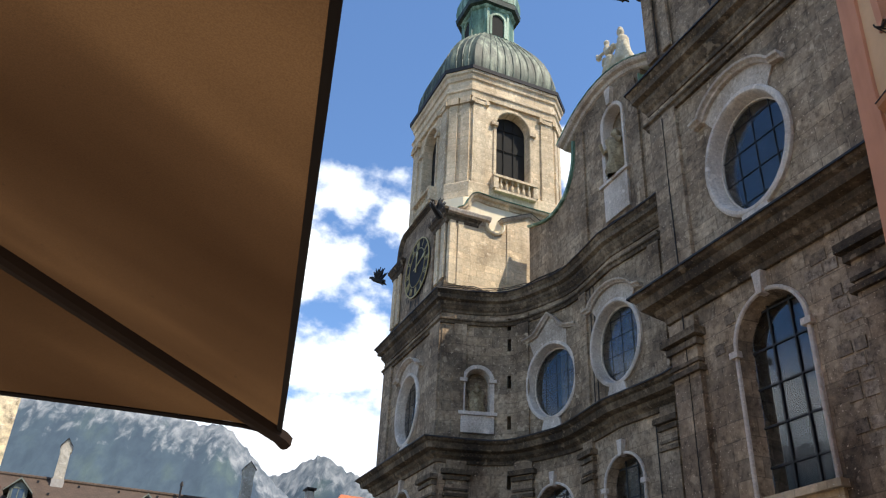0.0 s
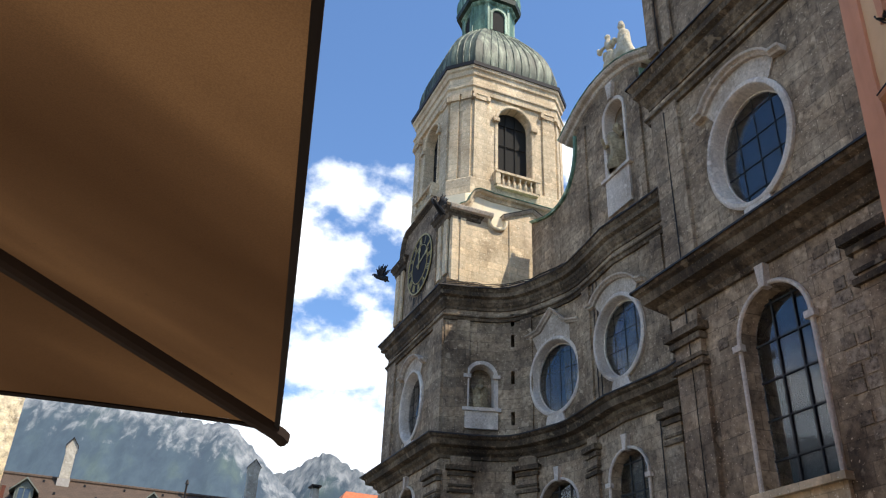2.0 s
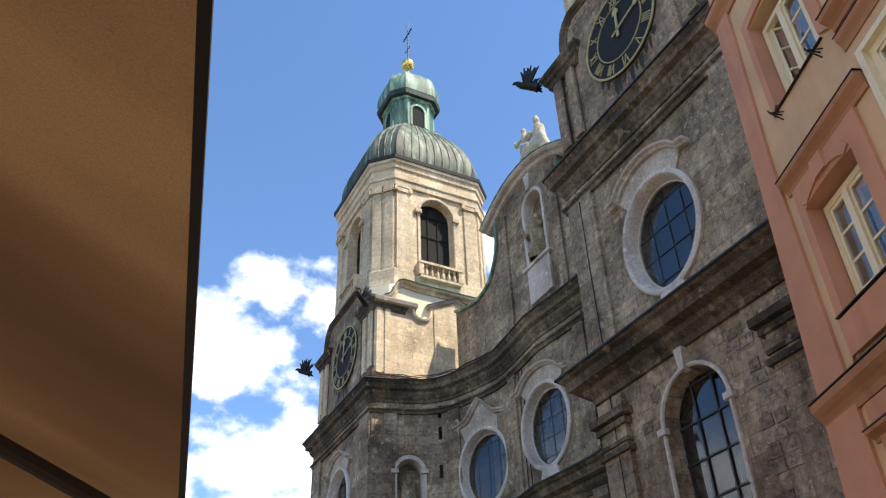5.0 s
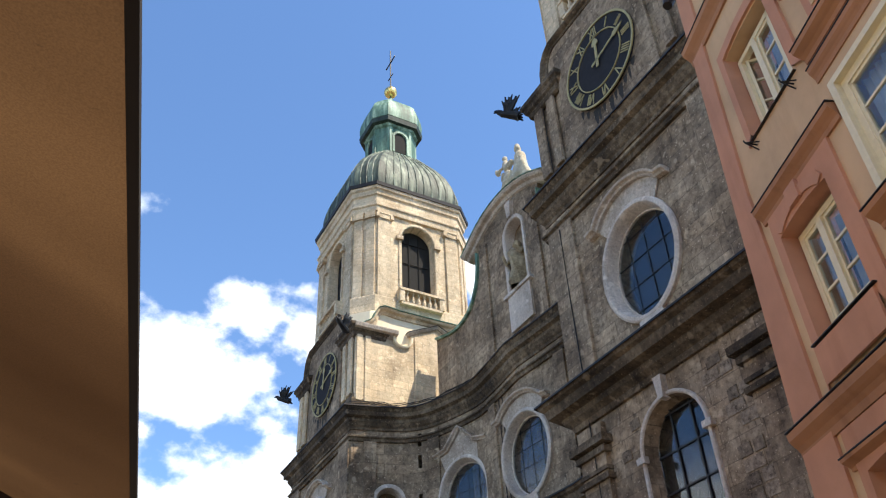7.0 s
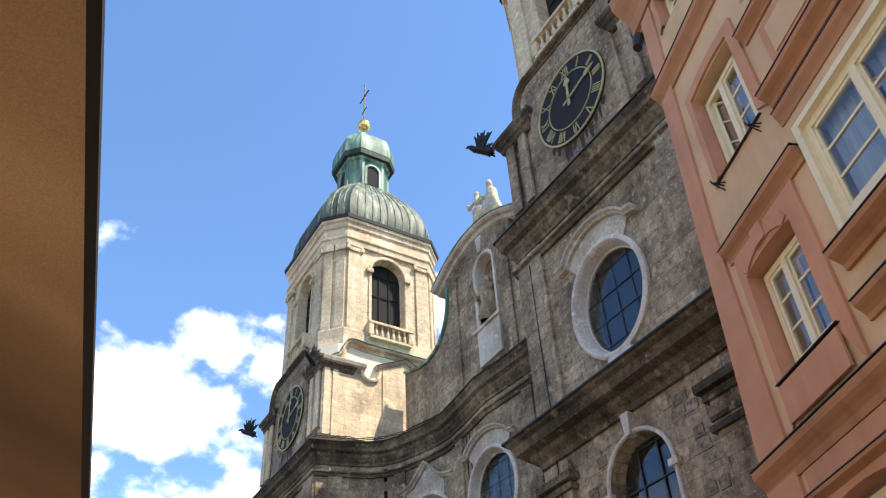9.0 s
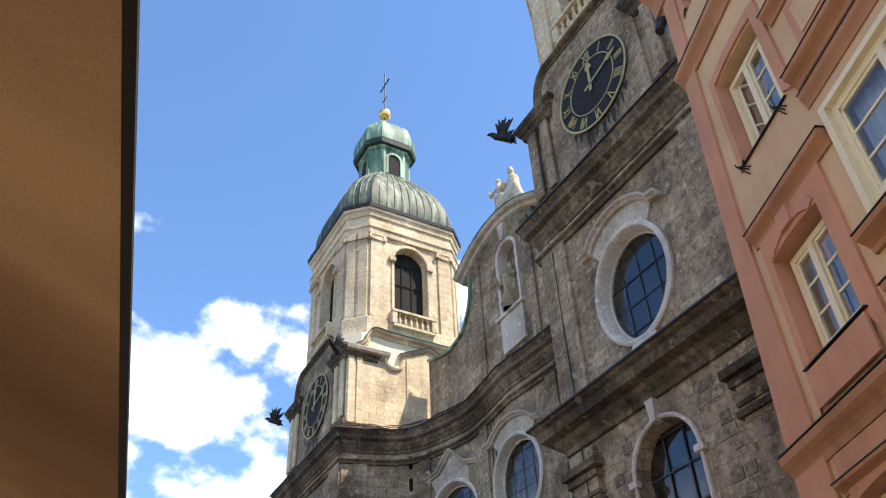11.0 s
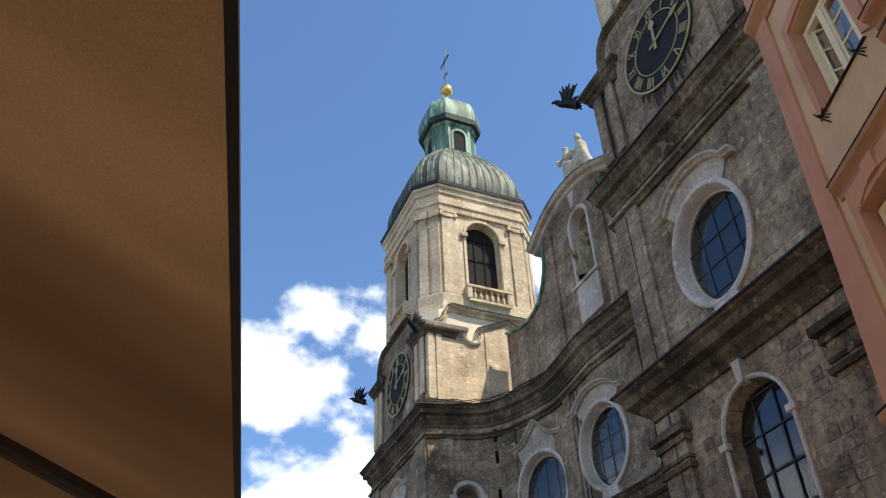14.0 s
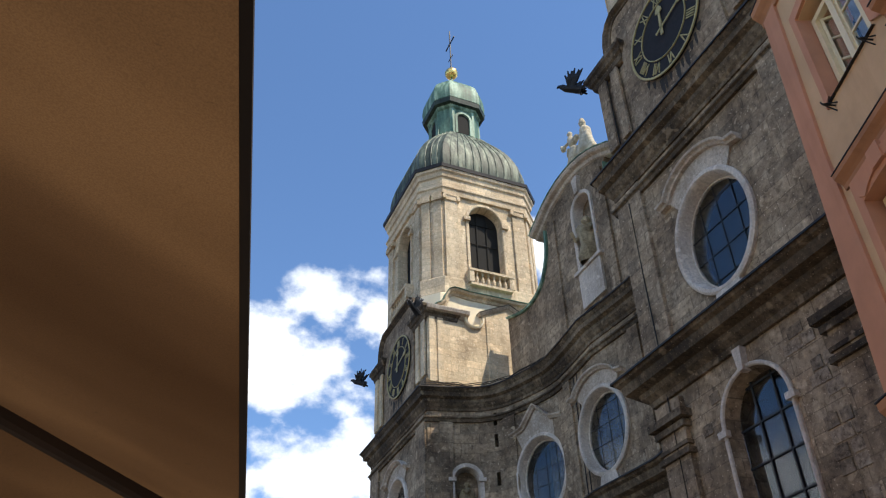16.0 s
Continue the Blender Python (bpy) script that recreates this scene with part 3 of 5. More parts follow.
def eagle(at, way):
    """A dark metal spread-winged bird ornament on the corner of a tower."""
    g = bmesh.new()
    m = Matrix.Translation(at) @ Matrix.Rotation(way, 4, "Z") @ Matrix.Scale(0.6, 4)
    tube(g, [m @ Vector(p) for p in ((-0.5, 0, -0.25), (-0.35, 0, -0.15), (0.1, 0, 0.0), (0.5, 0, 0.12), (0.72, 0, 0.34))], 0.2, 8, 0.5)
    tube(g, [m @ Vector(p) for p in ((0.70, 0, 0.33), (0.9, 0, 0.36), (1.0, 0, 0.26))], 0.09, 6, 0.3)
    for s in (-1, 1):
        for k in range(6):
            a = radians(38 + 17 * k)
            root = Vector((0.25 - 0.05 * k, s * 0.12, 0.1))
            mid = root + Vector((0.08 - 0.08 * k, s * 0.26, 0.34 * math.sin(a) + 0.14))
            tip = mid + Vector((-0.09 * k + 0.1, s * 0.10, 0.5 * math.sin(a)))
            tube(g, [m @ root, m @ mid, m @ tip + Vector((0, 0, 0.09 * (k % 2)))], 0.085, 6, 0.35)
    for k in range(3):
        tube(g, [m @ Vector((-0.3, 0, -0.15)), m @ Vector((-0.55, (k - 1) * 0.16, -0.32)), m @ Vector((-0.72, (k - 1) * 0.26, -0.38))], 0.08, 5, 0.4)
    ob = part("eagle_ornament", g, IRON)
    rm = ob.modifiers.new("blend", "REMESH")
    rm.mode, rm.voxel_size = "VOXEL", 0.022
    return tagged(ob, "black metal spread-winged bird ornament on a tower corner", "ornament", "eagle ornaments on the towers")


def soot(tp, m):
    """Dark runs of soot below a clock."""
    rng = random.Random(4)
    for k in range(11):
        u = -1.25 + 0.25 * k + rng.uniform(-0.06, 0.06)
        v1 = 22.25 - math.sqrt(max(0.1, 1.68 ** 2 - u * u)) - 0.06
        v0 = v1 - rng.uniform(0.3, 0.75)
        wd = rng.uniform(0.05, 0.13)
        g = bmesh.new()
        prism(g, [(u - wd, v1), (u - wd * 0.8, v1 - 0.15), (u - wd * 0.95, (v0 + v1) / 2), (u - wd * 0.2, v0), (u + wd * 0.4, v0 + 0.08), (u + wd * 0.7, (v0 + v1) / 2), (u + wd, v1)], 0.052, 0.056, m)
        tp("soot_run", g, SOOT)


def octagon(h, c, cx, cy):
    """Square of half width h with its corners cut back to c from the middle; outward to the left of the way."""
    pts = [(h, -c), (h, c), (c, h), (-c, h), (-h, c), (-h, -c), (-c, -h), (c, -h)]
    return [(cx + x, cy + y) for x, y in pts[::-1]]


BZ0, BZ1 = 26.2, 33.4                     # belfry shaft


def side_parapet(tp, m, s):
    """Pier, copper-lined dip and capped block along a flank of the clock stage; s turns it round."""
    def flip(pts):
        return pts if s > 0 else [(-u, v) for u, v in pts[::-1]]
    dip = [(-1.75 + 0.5 * (1 - math.cos(radians(q))), 23.6 - 0.5 * math.sin(radians(q))) for q in range(0, 181, 15)]
    g = bmesh.new()
    prism(g, flip([(-3.8, 19.0), (1.36, 19.0), (1.36, 24.5), (0.8, 24.82), (-0.75, 24.0)] + dip[::-1] + [(-1.75, 23.7), (-3.8, 23.7)]), -0.08, 0.06, m)
    tp("parapet", g, ASHLAR, "sunlit pale stone parapet")
    g = bmesh.new()
    moulding(g, flip([(-1.75, 23.72)] + dip + [(-0.75, 23.72)]), [(-0.05, -0.3), (-0.05, 0.2), (0.03, 0.24), (0.06, -0.3)], m)
    tp("dip_lining", g, CREAM_PLASTER, "pale stone lining of the parapet dip")
    g = bmesh.new()
    moulding(g, flip([(-3.95, 23.7), (-1.6, 23.7)]), [(-0.3, 0.0), (-0.25, 0.12), (-0.1, 0.2), (-0.06, 0.4), (0.1, 0.46), (0.14, 0.46), (0.16, -0.6), (-0.3, -0.6)], m)
    tp("ledge", g, HOOD)
    g = bmesh.new()
    moulding(g, flip([(-0.95, 24.0), (0.8, 24.84), (1.4, 24.5)]), [(-0.14, -0.3), (-0.12, 0.14), (-0.02, 0.24), (0.02, 0.26), (0.02, -0.3)], m)
    tp("block_cap", g, HOOD)
    g = bmesh.new()
    moulding(g, flip([(-0.97, 24.0), (0.8, 24.84), (1.42, 24.5)]), [(0.022, -0.32), (0.022, 0.28), (0.05, 0.29), (0.055, -0.32)], m)
    tp("cap_sheet", g, TAR, "dark metal cap sheet of the parapet block")
    # belfry foot moulding that curls down to the corner
    curl = [(-3.5, 23.9), (-3.36, 24.05), (-3.1, 24.2), (-2.9, 24.45), (-2.78, 24.8), (-2.6, 25.1), (-2.3, 25.25), (-1.9, 25.22), (-1.5, 25.16), (2.7, 25.16)]
    g = bmesh.new()
    moulding(g, flip(curl), [(-0.34, -0.2), (-0.30, 0.10), (-0.16, 0.16), (-0.10, 0.32), (0.0, 0.38), (0.02, -0.2)], m @ Matrix.Translation((0, 0, -0.12)))
    tp("foot_moulding", g, ASHLAR)
    g = bmesh.new()
    moulding(g, flip(curl), [(0.022, -0.2), (0.022, 0.42), (0.05, 0.43), (0.055, -0.2)], m @ Matrix.Translation((0, 0, -0.12)))
    tp("copper_cover", g, COPPER_GREEN, "green copper cover of the curled moulding")
    for u0, u1 in ((-3.75, -3.45), (-3.3, -3.0), (-0.55, -0.25), (1.0, 1.3)):
        g = bmesh.new()
        a, c = (u0, u1) if s > 0 else (-u1, -u0)
        box2(g, a, c, 19.7, 23.3 if u0 < -1 else 23.9, 0.05, 0.13, m)
        tp("corner_strip", g, ASHLAR)


def belfry(cy):
    tower = thing("tower", "octagonal pale stone bell tower with copper onion dome", "tower", (TX, cy, ZB), "twin bell towers")
    inv = Matrix.Translation((-TX, -cy, -ZB))

    def tp(name, g, mat, label="", smooth=False, parent=None):
        o = part(name, g, mat, parent or tower, label, smooth)
        if parent is None:
            o.matrix_parent_inverse = inv
        return o

    h, c = 3.55, 2.6
    # attic block with clock stage
    g = bmesh.new()
    core = [(XF + 0.14, cy - HALF + 0.16), (XF + 0.14, cy + HALF - 0.16), (TX + HALF - 0.1, cy + HALF - 0.16), (TX + HALF - 0.1, cy - HALF + 0.16)]
    sweep(g, core, [(0, ZB), (0, 23.5), (-1.4, 23.5), (-1.4, ZB)], True)
    # pale ashlar on the left tower, the darker front stone on the right
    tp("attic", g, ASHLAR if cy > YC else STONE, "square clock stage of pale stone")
    g = bmesh.new()
    sweep(g, core, [(0, ZB), (0.20, ZB), (0.20, ZB + 0.62), (0.12, ZB + 0.74), (0.08, ZB + 0.98), (0.03, ZB + 1.02), (0, ZB + 1.02)], True)
    tp("plinth", g, CORNICE)
    # raised middle of each side between the corner piers
    for k in range(4):
        q = Matrix.Translation((TX, cy, 0)) @ Matrix.Rotation(-math.pi / 2 * k, 4, "Z")
        m = q @ wall_frame((-HALF + 0.06, 0), (0, -1))
        if k % 2:
            side_parapet(tp, m, 1 if (k == 3) == (cy > YC) else -1)
            continue
        g = bmesh.new()
        top = [(-2.75, 23.9), (-2.72, 24.4), (-2.6, 24.85), (-2.4, 25.15), (-2.1, 25.35), (2.1, 25.35), (2.4, 25.15), (2.6, 24.85), (2.72, 24.4), (2.75, 23.9)]
        prism(g, top + [(2.2, 23.5), (2.2, 19.0), (-2.2, 19.0), (-2.2, 23.5)], -1.2, 0.05, m)
        # front panel in the darker stone, rear panel in pale ashlar
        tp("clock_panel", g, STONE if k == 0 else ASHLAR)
        g = bmesh.new()
        moulding(g, top, [(-0.12, -0.4), (-0.12, 0.09), (-0.04, 0.12), (0.0, 0.2), (0.06, 0.26), (0.10, 0.27), (0.12, -0.4)], m)
        tp("curved_cornice", g, CORNICE)
        for s in (-1, 1):
            g = bmesh.new()
            for u0, u1 in ((s * 2.55, s * 2.95), (s * 3.25, s * 3.7)):
                box2(g, min(u0, u1), max(u0, u1), 20.1, 23.2, 0.0, 0.10, m)
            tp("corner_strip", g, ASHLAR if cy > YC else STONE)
        if k == 0:
            f = clock(tower, m @ Matrix.Translation((0.2 if cy > YC else 0.0, 22.25, 0.05)))
            f.matrix_parent_inverse = inv
            soot(tp, m)
    for sx, sy in ((-1, 1 if cy > YC else -1), (-1, -1 if cy > YC else 1), (1, -1), (1, 1)):
        px, py = TX + sx * (HALF - 0.85), cy + sy * (HALF - 0.85)
        g = bmesh.new()
        pier = [(px - 0.8, py - 0.8), (px - 0.8, py + 0.8), (px + 0.8, py + 0.8), (px + 0.8, py - 0.8)]
        sweep(g, pier, [(0, 23.2), (0.08, 23.25), (0.12, 23.45), (0.2, 23.52), (0.24, 23.66), (0.31, 23.74), (0.32, 23.9), (0.0, 24.0), (-0.6, 24.0), (-0.6, 23.2)], True)
        tp("pier_cornice", g, CORNICE)
        # scroll leaning from the pier against the tower
        g = bmesh.new()
        scroll = [(0.0, 23.7)] + [(1.5 * math.sin(radians(q)) * 0.9, 23.9 + 1.3 * (1 - math.cos(radians(q)))) for q in range(0, 91, 10)] + [(1.9, 25.2), (1.9, 23.3)]
        d = Vector((-sx, -sy, 0)).normalized()
        mm = Matrix((d, (0, 0, 1), d.cross(Vector((0, 0, 1))))).transposed().to_4x4()
        mm.translation = (TX + sx * (HALF - 0.5), cy + sy * (HALF - 0.5), 0)
        prism(g, scroll, -0.4, 0.4, mm)
        tp("scroll", g, COPPER_GREEN, "green copper-covered scroll")
    # low roof from attic to belfry
    g = bmesh.new()
    lo, hi = octagon(3.75, 3.0, TX, cy), octagon(h + 0.15, c + 0.1, TX, cy)
    ring(g, [[(x, y, 22.6) for x, y in lo], [(x, y, 25.0) for x, y in lo], [(x, y, 25.12) for x, y in hi]])
    tp("belfry_base", g, CREAM_PLASTER, "bright cream plastered foot of the belfry")
    g = bmesh.new()
    sweep(g, hi, [(0, 25.12), (0, BZ0 - 0.06), (-0.04, BZ0), (-0.4, BZ0), (-0.4, 25.12)], True)
    tp("belfry_plinth", g, ASHLAR)
    # belfry shaft: eight walls with openings on four sides
    oct_pts = octagon(h, c, TX, cy)
    g = bmesh.new()
    sweep(g, oct_pts, [(0, BZ0 - 1.2), (0, BZ1), (-0.55, BZ1), (-0.55, BZ0 - 1.2)], True)
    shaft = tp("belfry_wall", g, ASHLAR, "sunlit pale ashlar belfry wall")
    cs = []
    for k in range(4):
        q = Matrix.Translation((TX, cy, 0)) @ Matrix.Rotation(-math.pi / 2 * k, 4, "Z")
        m = q @ wall_frame((-h, 0), (0, -1))
        b_ = bmesh.new()
        prism(b_, arch(1.03, 26.75, 30.6), -1.0, 0.5, m)
        cs.append(new("cutter", mesh_of(b_, ASHLAR, "cutter")))
    cut(shaft, cs)
    for k in range(8):
        q = Matrix.Translation((TX, cy, 0)) @ Matrix.Rotation(-math.pi / 2 * (k // 2), 4, "Z")
        if k % 2 == 0:
            m = q @ wall_frame((-h, 0), (0, -1))
            g = bmesh.new()
            ring(g, [[(u, v, w) for u, v in arch_pts(hh, 26.6, 30.6)] for hh, w in ((1.22, 0), (1.22, 0.08), (1.08, 0.08), (1.04, 0.04), (1.03, -0.3))], m, closed=False)
            arc = tp("sound_opening", g, ASHLAR, "round-headed belfry opening with dark louvre bars before a black shade sheet", True)
            # flat black sheet closes the opening in place of the shade inside
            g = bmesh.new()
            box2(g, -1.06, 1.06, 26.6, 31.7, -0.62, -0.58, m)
            part("shade_sheet", g, DARK, arc)
            g = bmesh.new()
            for u in (-0.31, 0.31):
                box2(g, u - 0.015, u + 0.015, 26.6, 31.4, -0.55, -0.5, m)
            for v in (29.3, 30.7):
                box2(g, -0.9, 0.9, v - 0.015, v + 0.015, -0.56, -0.51, m)
            part("louvre_grid", g, DARK, arc)
            g = bmesh.new()
            box2(g, -1.35, 1.35, 26.72, 26.86, 0.0, 0.46, m)
            box2(g, -1.25, 1.25, 25.85, 26.0, 0.0, 0.4, m)
            for s in (-1, 1):
                box2(g, s * 1.2 - 0.14, s * 1.2 + 0.14, 26.0, 26.72, 0.0, 0.42, m)
            part("balustrade_rail", g, ASHLAR, arc)
            for j in range(6):
                g = bmesh.new()
                u = -0.85 + 0.34 * j
                prof = [(0.06, 26.0), (0.10, 26.1), (0.11, 26.25), (0.05, 26.45), (0.05, 26.55), (0.09, 26.72)]
                ring(g, [[(u + r * math.cos(a), v, 0.28 + r * math.sin(a)) for a in [math.pi / 3 * i for i in range(6)]] for r, v in prof], m)
                part("baluster", g, ASHLAR, arc)
            for s in (-1, 1):
                g = bmesh.new()
                box2(g, s * 1.2 - 0.2, s * 1.2 + 0.2, 30.35, 30.6, 0.0, 0.2, m)
                part("impost_block", g, ASHLAR, arc)
            for s in (-1, 1):
                g = bmesh.new()
                box2(g, s * 2.15 - 0.38, s * 2.15 + 0.38, 26.0, 31.8, 0.0, 0.12, m)
                pl = tp("pilaster", g, ASHLAR)
                g = bmesh.new()
                box2(g, s * 2.15 - 0.48, s * 2.15 + 0.48, 31.8, 31.95, 0.0, 0.24, m)
                box2(g, s * 2.15 - 0.42, s * 2.15 + 0.42, 31.5, 31.8, 0.0, 0.2, m)
                for e in (-1, 1):
                    box2(g, s * 2.15 + e * 0.44 - 0.1, s * 2.15 + e * 0.44 + 0.1, 31.52, 31.78, 0.0, 0.26, m)
                part("capital", g, ASHLAR, pl)
        else:
            mid = ((h + c) / 2)
            m = q @ wall_frame((-mid, -mid), (0.7071, -0.7071))
            for s in (-1, 1):
                g = bmesh.new()
                box2(g, s * 0.36 - 0.24, s * 0.36 + 0.24, 26.0, 31.8, 0.0, 0.12, m)
                pl = tp("pilaster", g, ASHLAR)
                g = bmesh.new()
                box2(g, s * 0.36 - 0.3, s * 0.36 + 0.3, 31.5, 31.95, 0.0, 0.22, m)
                part("capital", g, ASHLAR, pl)
    g = bmesh.new()
    sweep(g, oct_pts, [(0, 31.95), (0.16, 31.95), (0.18, 32.3), (0.26, 32.36), (0.26, 32.46), (0.10, 32.5), (0.10, 33.15), (0.2, 33.22), (0.24, 33.5), (0.34, 33.58), (0.36, 33.8), (-0.6, 33.9), (-0.6, 31.95)], True)
    tp("belfry_entablature", g, ASHLAR)
    g = bmesh.new()
    sweep(g, oct_pts, [(0.1, 33.8), (0.42, 33.76), (0.46, 33.98), (0.1, 34.2)], True)
    tp("eaves_rim", g, TAR, "dark metal eaves of the dome")
    # onion dome with standing seams
    prof = [(3.48, 33.9), (3.56, 34.3), (3.62, 34.8), (3.6, 35.4), (3.5, 36.0), (3.3, 36.6), (3.02, 37.2), (2.68, 37.8), (2.35, 38.3), (2.08, 38.7), (1.9, 39.0)]
    g = bmesh.new()
    k0 = c / h

    def oct_at(r, z):
        return [(x, y, z) for x, y in octagon(r, r * (k0 - 0.13 * (4.2 - r) / 2.4), TX, cy)]
    ring(g, [oct_at(r, z) for r, z in prof])
    dome = tp("dome", g, COPPER_DOME, "weathered grey-green seamed copper dome", True)
    for e in range(8):
        for j in range(1, 4 if e % 2 else 10):
            g = bmesh.new()
            f = j / (4 if e % 2 else 10)
            line = []
            for r, z in prof[1:]:
                o = oct_at(r, z)
                a, b_ = Vector(o[e]), Vector(o[(e + 1) % 8])
                line.append(a + (b_ - a) * f)
            tube(g, line, 0.045, 4)
            part("seam", g, COPPER_DOME, dome).matrix_parent_inverse = Matrix()
    # lantern
    def lant(r, z):
        return [(x, y, z) for x, y in octagon(r * 0.87, r * 0.5, TX, cy)]
    g = bmesh.new()
    ring(g, [lant(r, z) for r, z in ((1.95, 38.9), (2.0, 39.15), (1.72, 39.2), (1.66, 39.3), (1.66, 41.7), (1.8, 41.8), (1.9, 42.0))])
    lan = tp("lantern", g, COPPER_GREEN, "green copper lantern with arched openings")
    for k in range(4):
        q = Matrix.Translation((TX, cy, 0)) @ Matrix.Rotation(-math.pi / 2 * k, 4, "Z")
        m = q @ wall_frame((-1.444, 0), (0, -1))
        # black plate on the closed wall stands in for a shaded opening
        g = bmesh.new()
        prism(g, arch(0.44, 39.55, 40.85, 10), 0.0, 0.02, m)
        part("opening_shade", g, DARK, lan)
        g = bmesh.new()
        ring(g, [[(u, v, w) for u, v in arch_pts(hh, 39.45, 40.85, 10)] for hh, w in ((0.6, 0), (0.6, 0.12), (0.44, 0.12), (0.42, 0.0))], m, closed=False)
        part("opening_frame", g, COPPER_GREEN, lan)
        for s in (-1, 1):
            g = bmesh.new()
            box2(g, s * 0.71 - 0.08, s * 0.71 + 0.08, 39.3, 41.7, 0.0, 0.1, m)
            part("corner_strip", g, COPPER_GREEN, lan)
    g = bmesh.new()
    ring(g, [lant(r, z) for r, z in ((1.7, 41.9), (2.12, 41.95), (2.18, 42.3), (2.0, 42.4))])
    tp("cap_rim", g, COPPER_DARK, "dark rim below the lantern cap")
    g = bmesh.new()
    ring(g, [lant(r, z) for r, z in ((1.9, 42.3), (2.12, 42.42), (2.16, 42.9), (2.1, 43.5), (1.92, 44.05), (1.6, 44.5), (1.1, 44.85), (0.5, 45.0), (0.22, 45.2), (0.12, 46.3), (0.0, 46.5))])
    tp("cap", g, COPPER_GREEN, "green copper bell-shaped cap", True)
    g = bmesh.new()
    bmesh.ops.create_uvsphere(g, u_segments=20, v_segments=12, radius=0.47, matrix=Matrix.Translation((TX, cy, 46.9)))
    tp("ball", g, GOLD, "gilded ball", True)
    g = bmesh.new()
    tube(g, [(TX, cy, 47.3), (TX, cy, 51.6)], 0.05, 6)
    tube(g, [(TX, cy - 0.75, 50.2), (TX, cy + 0.75, 50.2)], 0.05, 6)
    for z in (48.6,):
        tube(g, [(TX, cy - 0.4, z), (TX, cy + 0.4, z)], 0.03, 5)
    tp("cross", g, IRON)
    return tower


for cy in (R_Y, L_Y):
    belfry(cy)
    for s in (-1, 1):
        eagle((XF - 0.75, cy + s * (HALF + (0.2 if cy < YC else 0.35)), 23.35), math.pi - s * radians(35))

# ---- middle gable ----
GX = 17.6
side = bezier([(31.6, 23.45), (30.6, 23.1), (29.7, 22.87), (28.64, 22.93), (27.8, 23.4), (27.25, 24.3), (27.05, 25.2), (27.02, 25.9)], 4)
topl = [(28.1, 25.95), (27.98, 26.05), (27.2, 26.5), (26.5, 26.85), (25.8, 27.08), (25.1, 27.22), (24.4, 27.26)]
left_line = [(y - YC, z) for y, z in side] + [(2.64, 26.0), (2.7, 26.3)] + [(y - YC, z) for y, z in topl[3:]]
outline = [(-u, v) for u, v in left_line] + [(u, v) for u, v in left_line[::-1][1:]]
gm = wall_frame((GX, YC), (0, -1))
bm = bmesh.new()
prism(bm, [(-7.2, 19.0)] + outline + [(7.2, 19.0)], -0.9, 0.0, gm)
gable = part("gable", bm, STONE, church, "curved baroque gable wall of weathered stone")
gm2 = gm @ Matrix.Translation((0.5, 0, 0))
opening(gm2, arch(0.68, 21.9, 24.98), 0.5)
cut(gable, cutters)
cutters = []
for s in (-1, 1):
    bm = bmesh.new()
    moulding(bm, [(s * u, v) for u, v in left_line[:len(side)]][:: (1 if s < 0 else -1)], [(0, -0.95), (0, 0.12), (0.10, 0.16), (0.14, -0.95)], gm)
    part("coping", bm, COPPER_GREEN, church, "green copper coping")
bm = bmesh.new()
crown = [(y - YC, z) for y, z in topl[1:]]
crown = [(-u, v) for u, v in crown] + [(u, v) for u, v in crown[::-1][1:]]
moulding(bm, crown, [(-0.28, 0.0), (-0.24, 0.1), (-0.1, 0.16), (-0.05, 0.34), (0.04, 0.42), (0.12, 0.42), (0.14, -0.9), (-0.28, -0.9)], gm)
part("gable_cornice", bm, HOOD, church)
bm = bmesh.new()
moulding(bm, crown, [(0.142, -0.92), (0.125, 0.46), (0.16, 0.47), (0.18, -0.92)], gm)
part("coping", bm, COPPER_GREEN, church, "green copper coping")
g = bmesh.new()
ring(g, [[(u, v, w) for u, v in arch_pts(h_, 21.9, 24.98)] for h_, w in ((0.86, 0), (0.86, 0.10), (0.72, 0.10), (0.68, 0.05), (0.66, -0.45))], gm2, closed=False)
gn = part("niche", g, PALE, church, "tall gable niche with pale frame", True)
g = bmesh.new()
box2(g, -1.05, 1.05, 21.75, 21.9, 0.003, 0.22, gm2)
part("sill", g, PALE, gn)
g = bmesh.new()
box2(g, -0.85, 0.85, 20.0, 21.748, 0.003, 0.12, gm2)
part("apron", g, PALE, gn)
g = bmesh.new()
prism(g, [(-0.12, 25.8), (0.12, 25.8), (0.24, 26.7), (-0.24, 26.7)], 0.003, 0.22, gm2)
part("keystone", g, PALE, gn)
for u in (-2.1, 2.1):
    g = bmesh.new()
    box2(g, u - 0.3, u + 0.3, 19.3, 25.9, 0.003, 0.12, gm)
    part("pilaster", g, STONE, church)


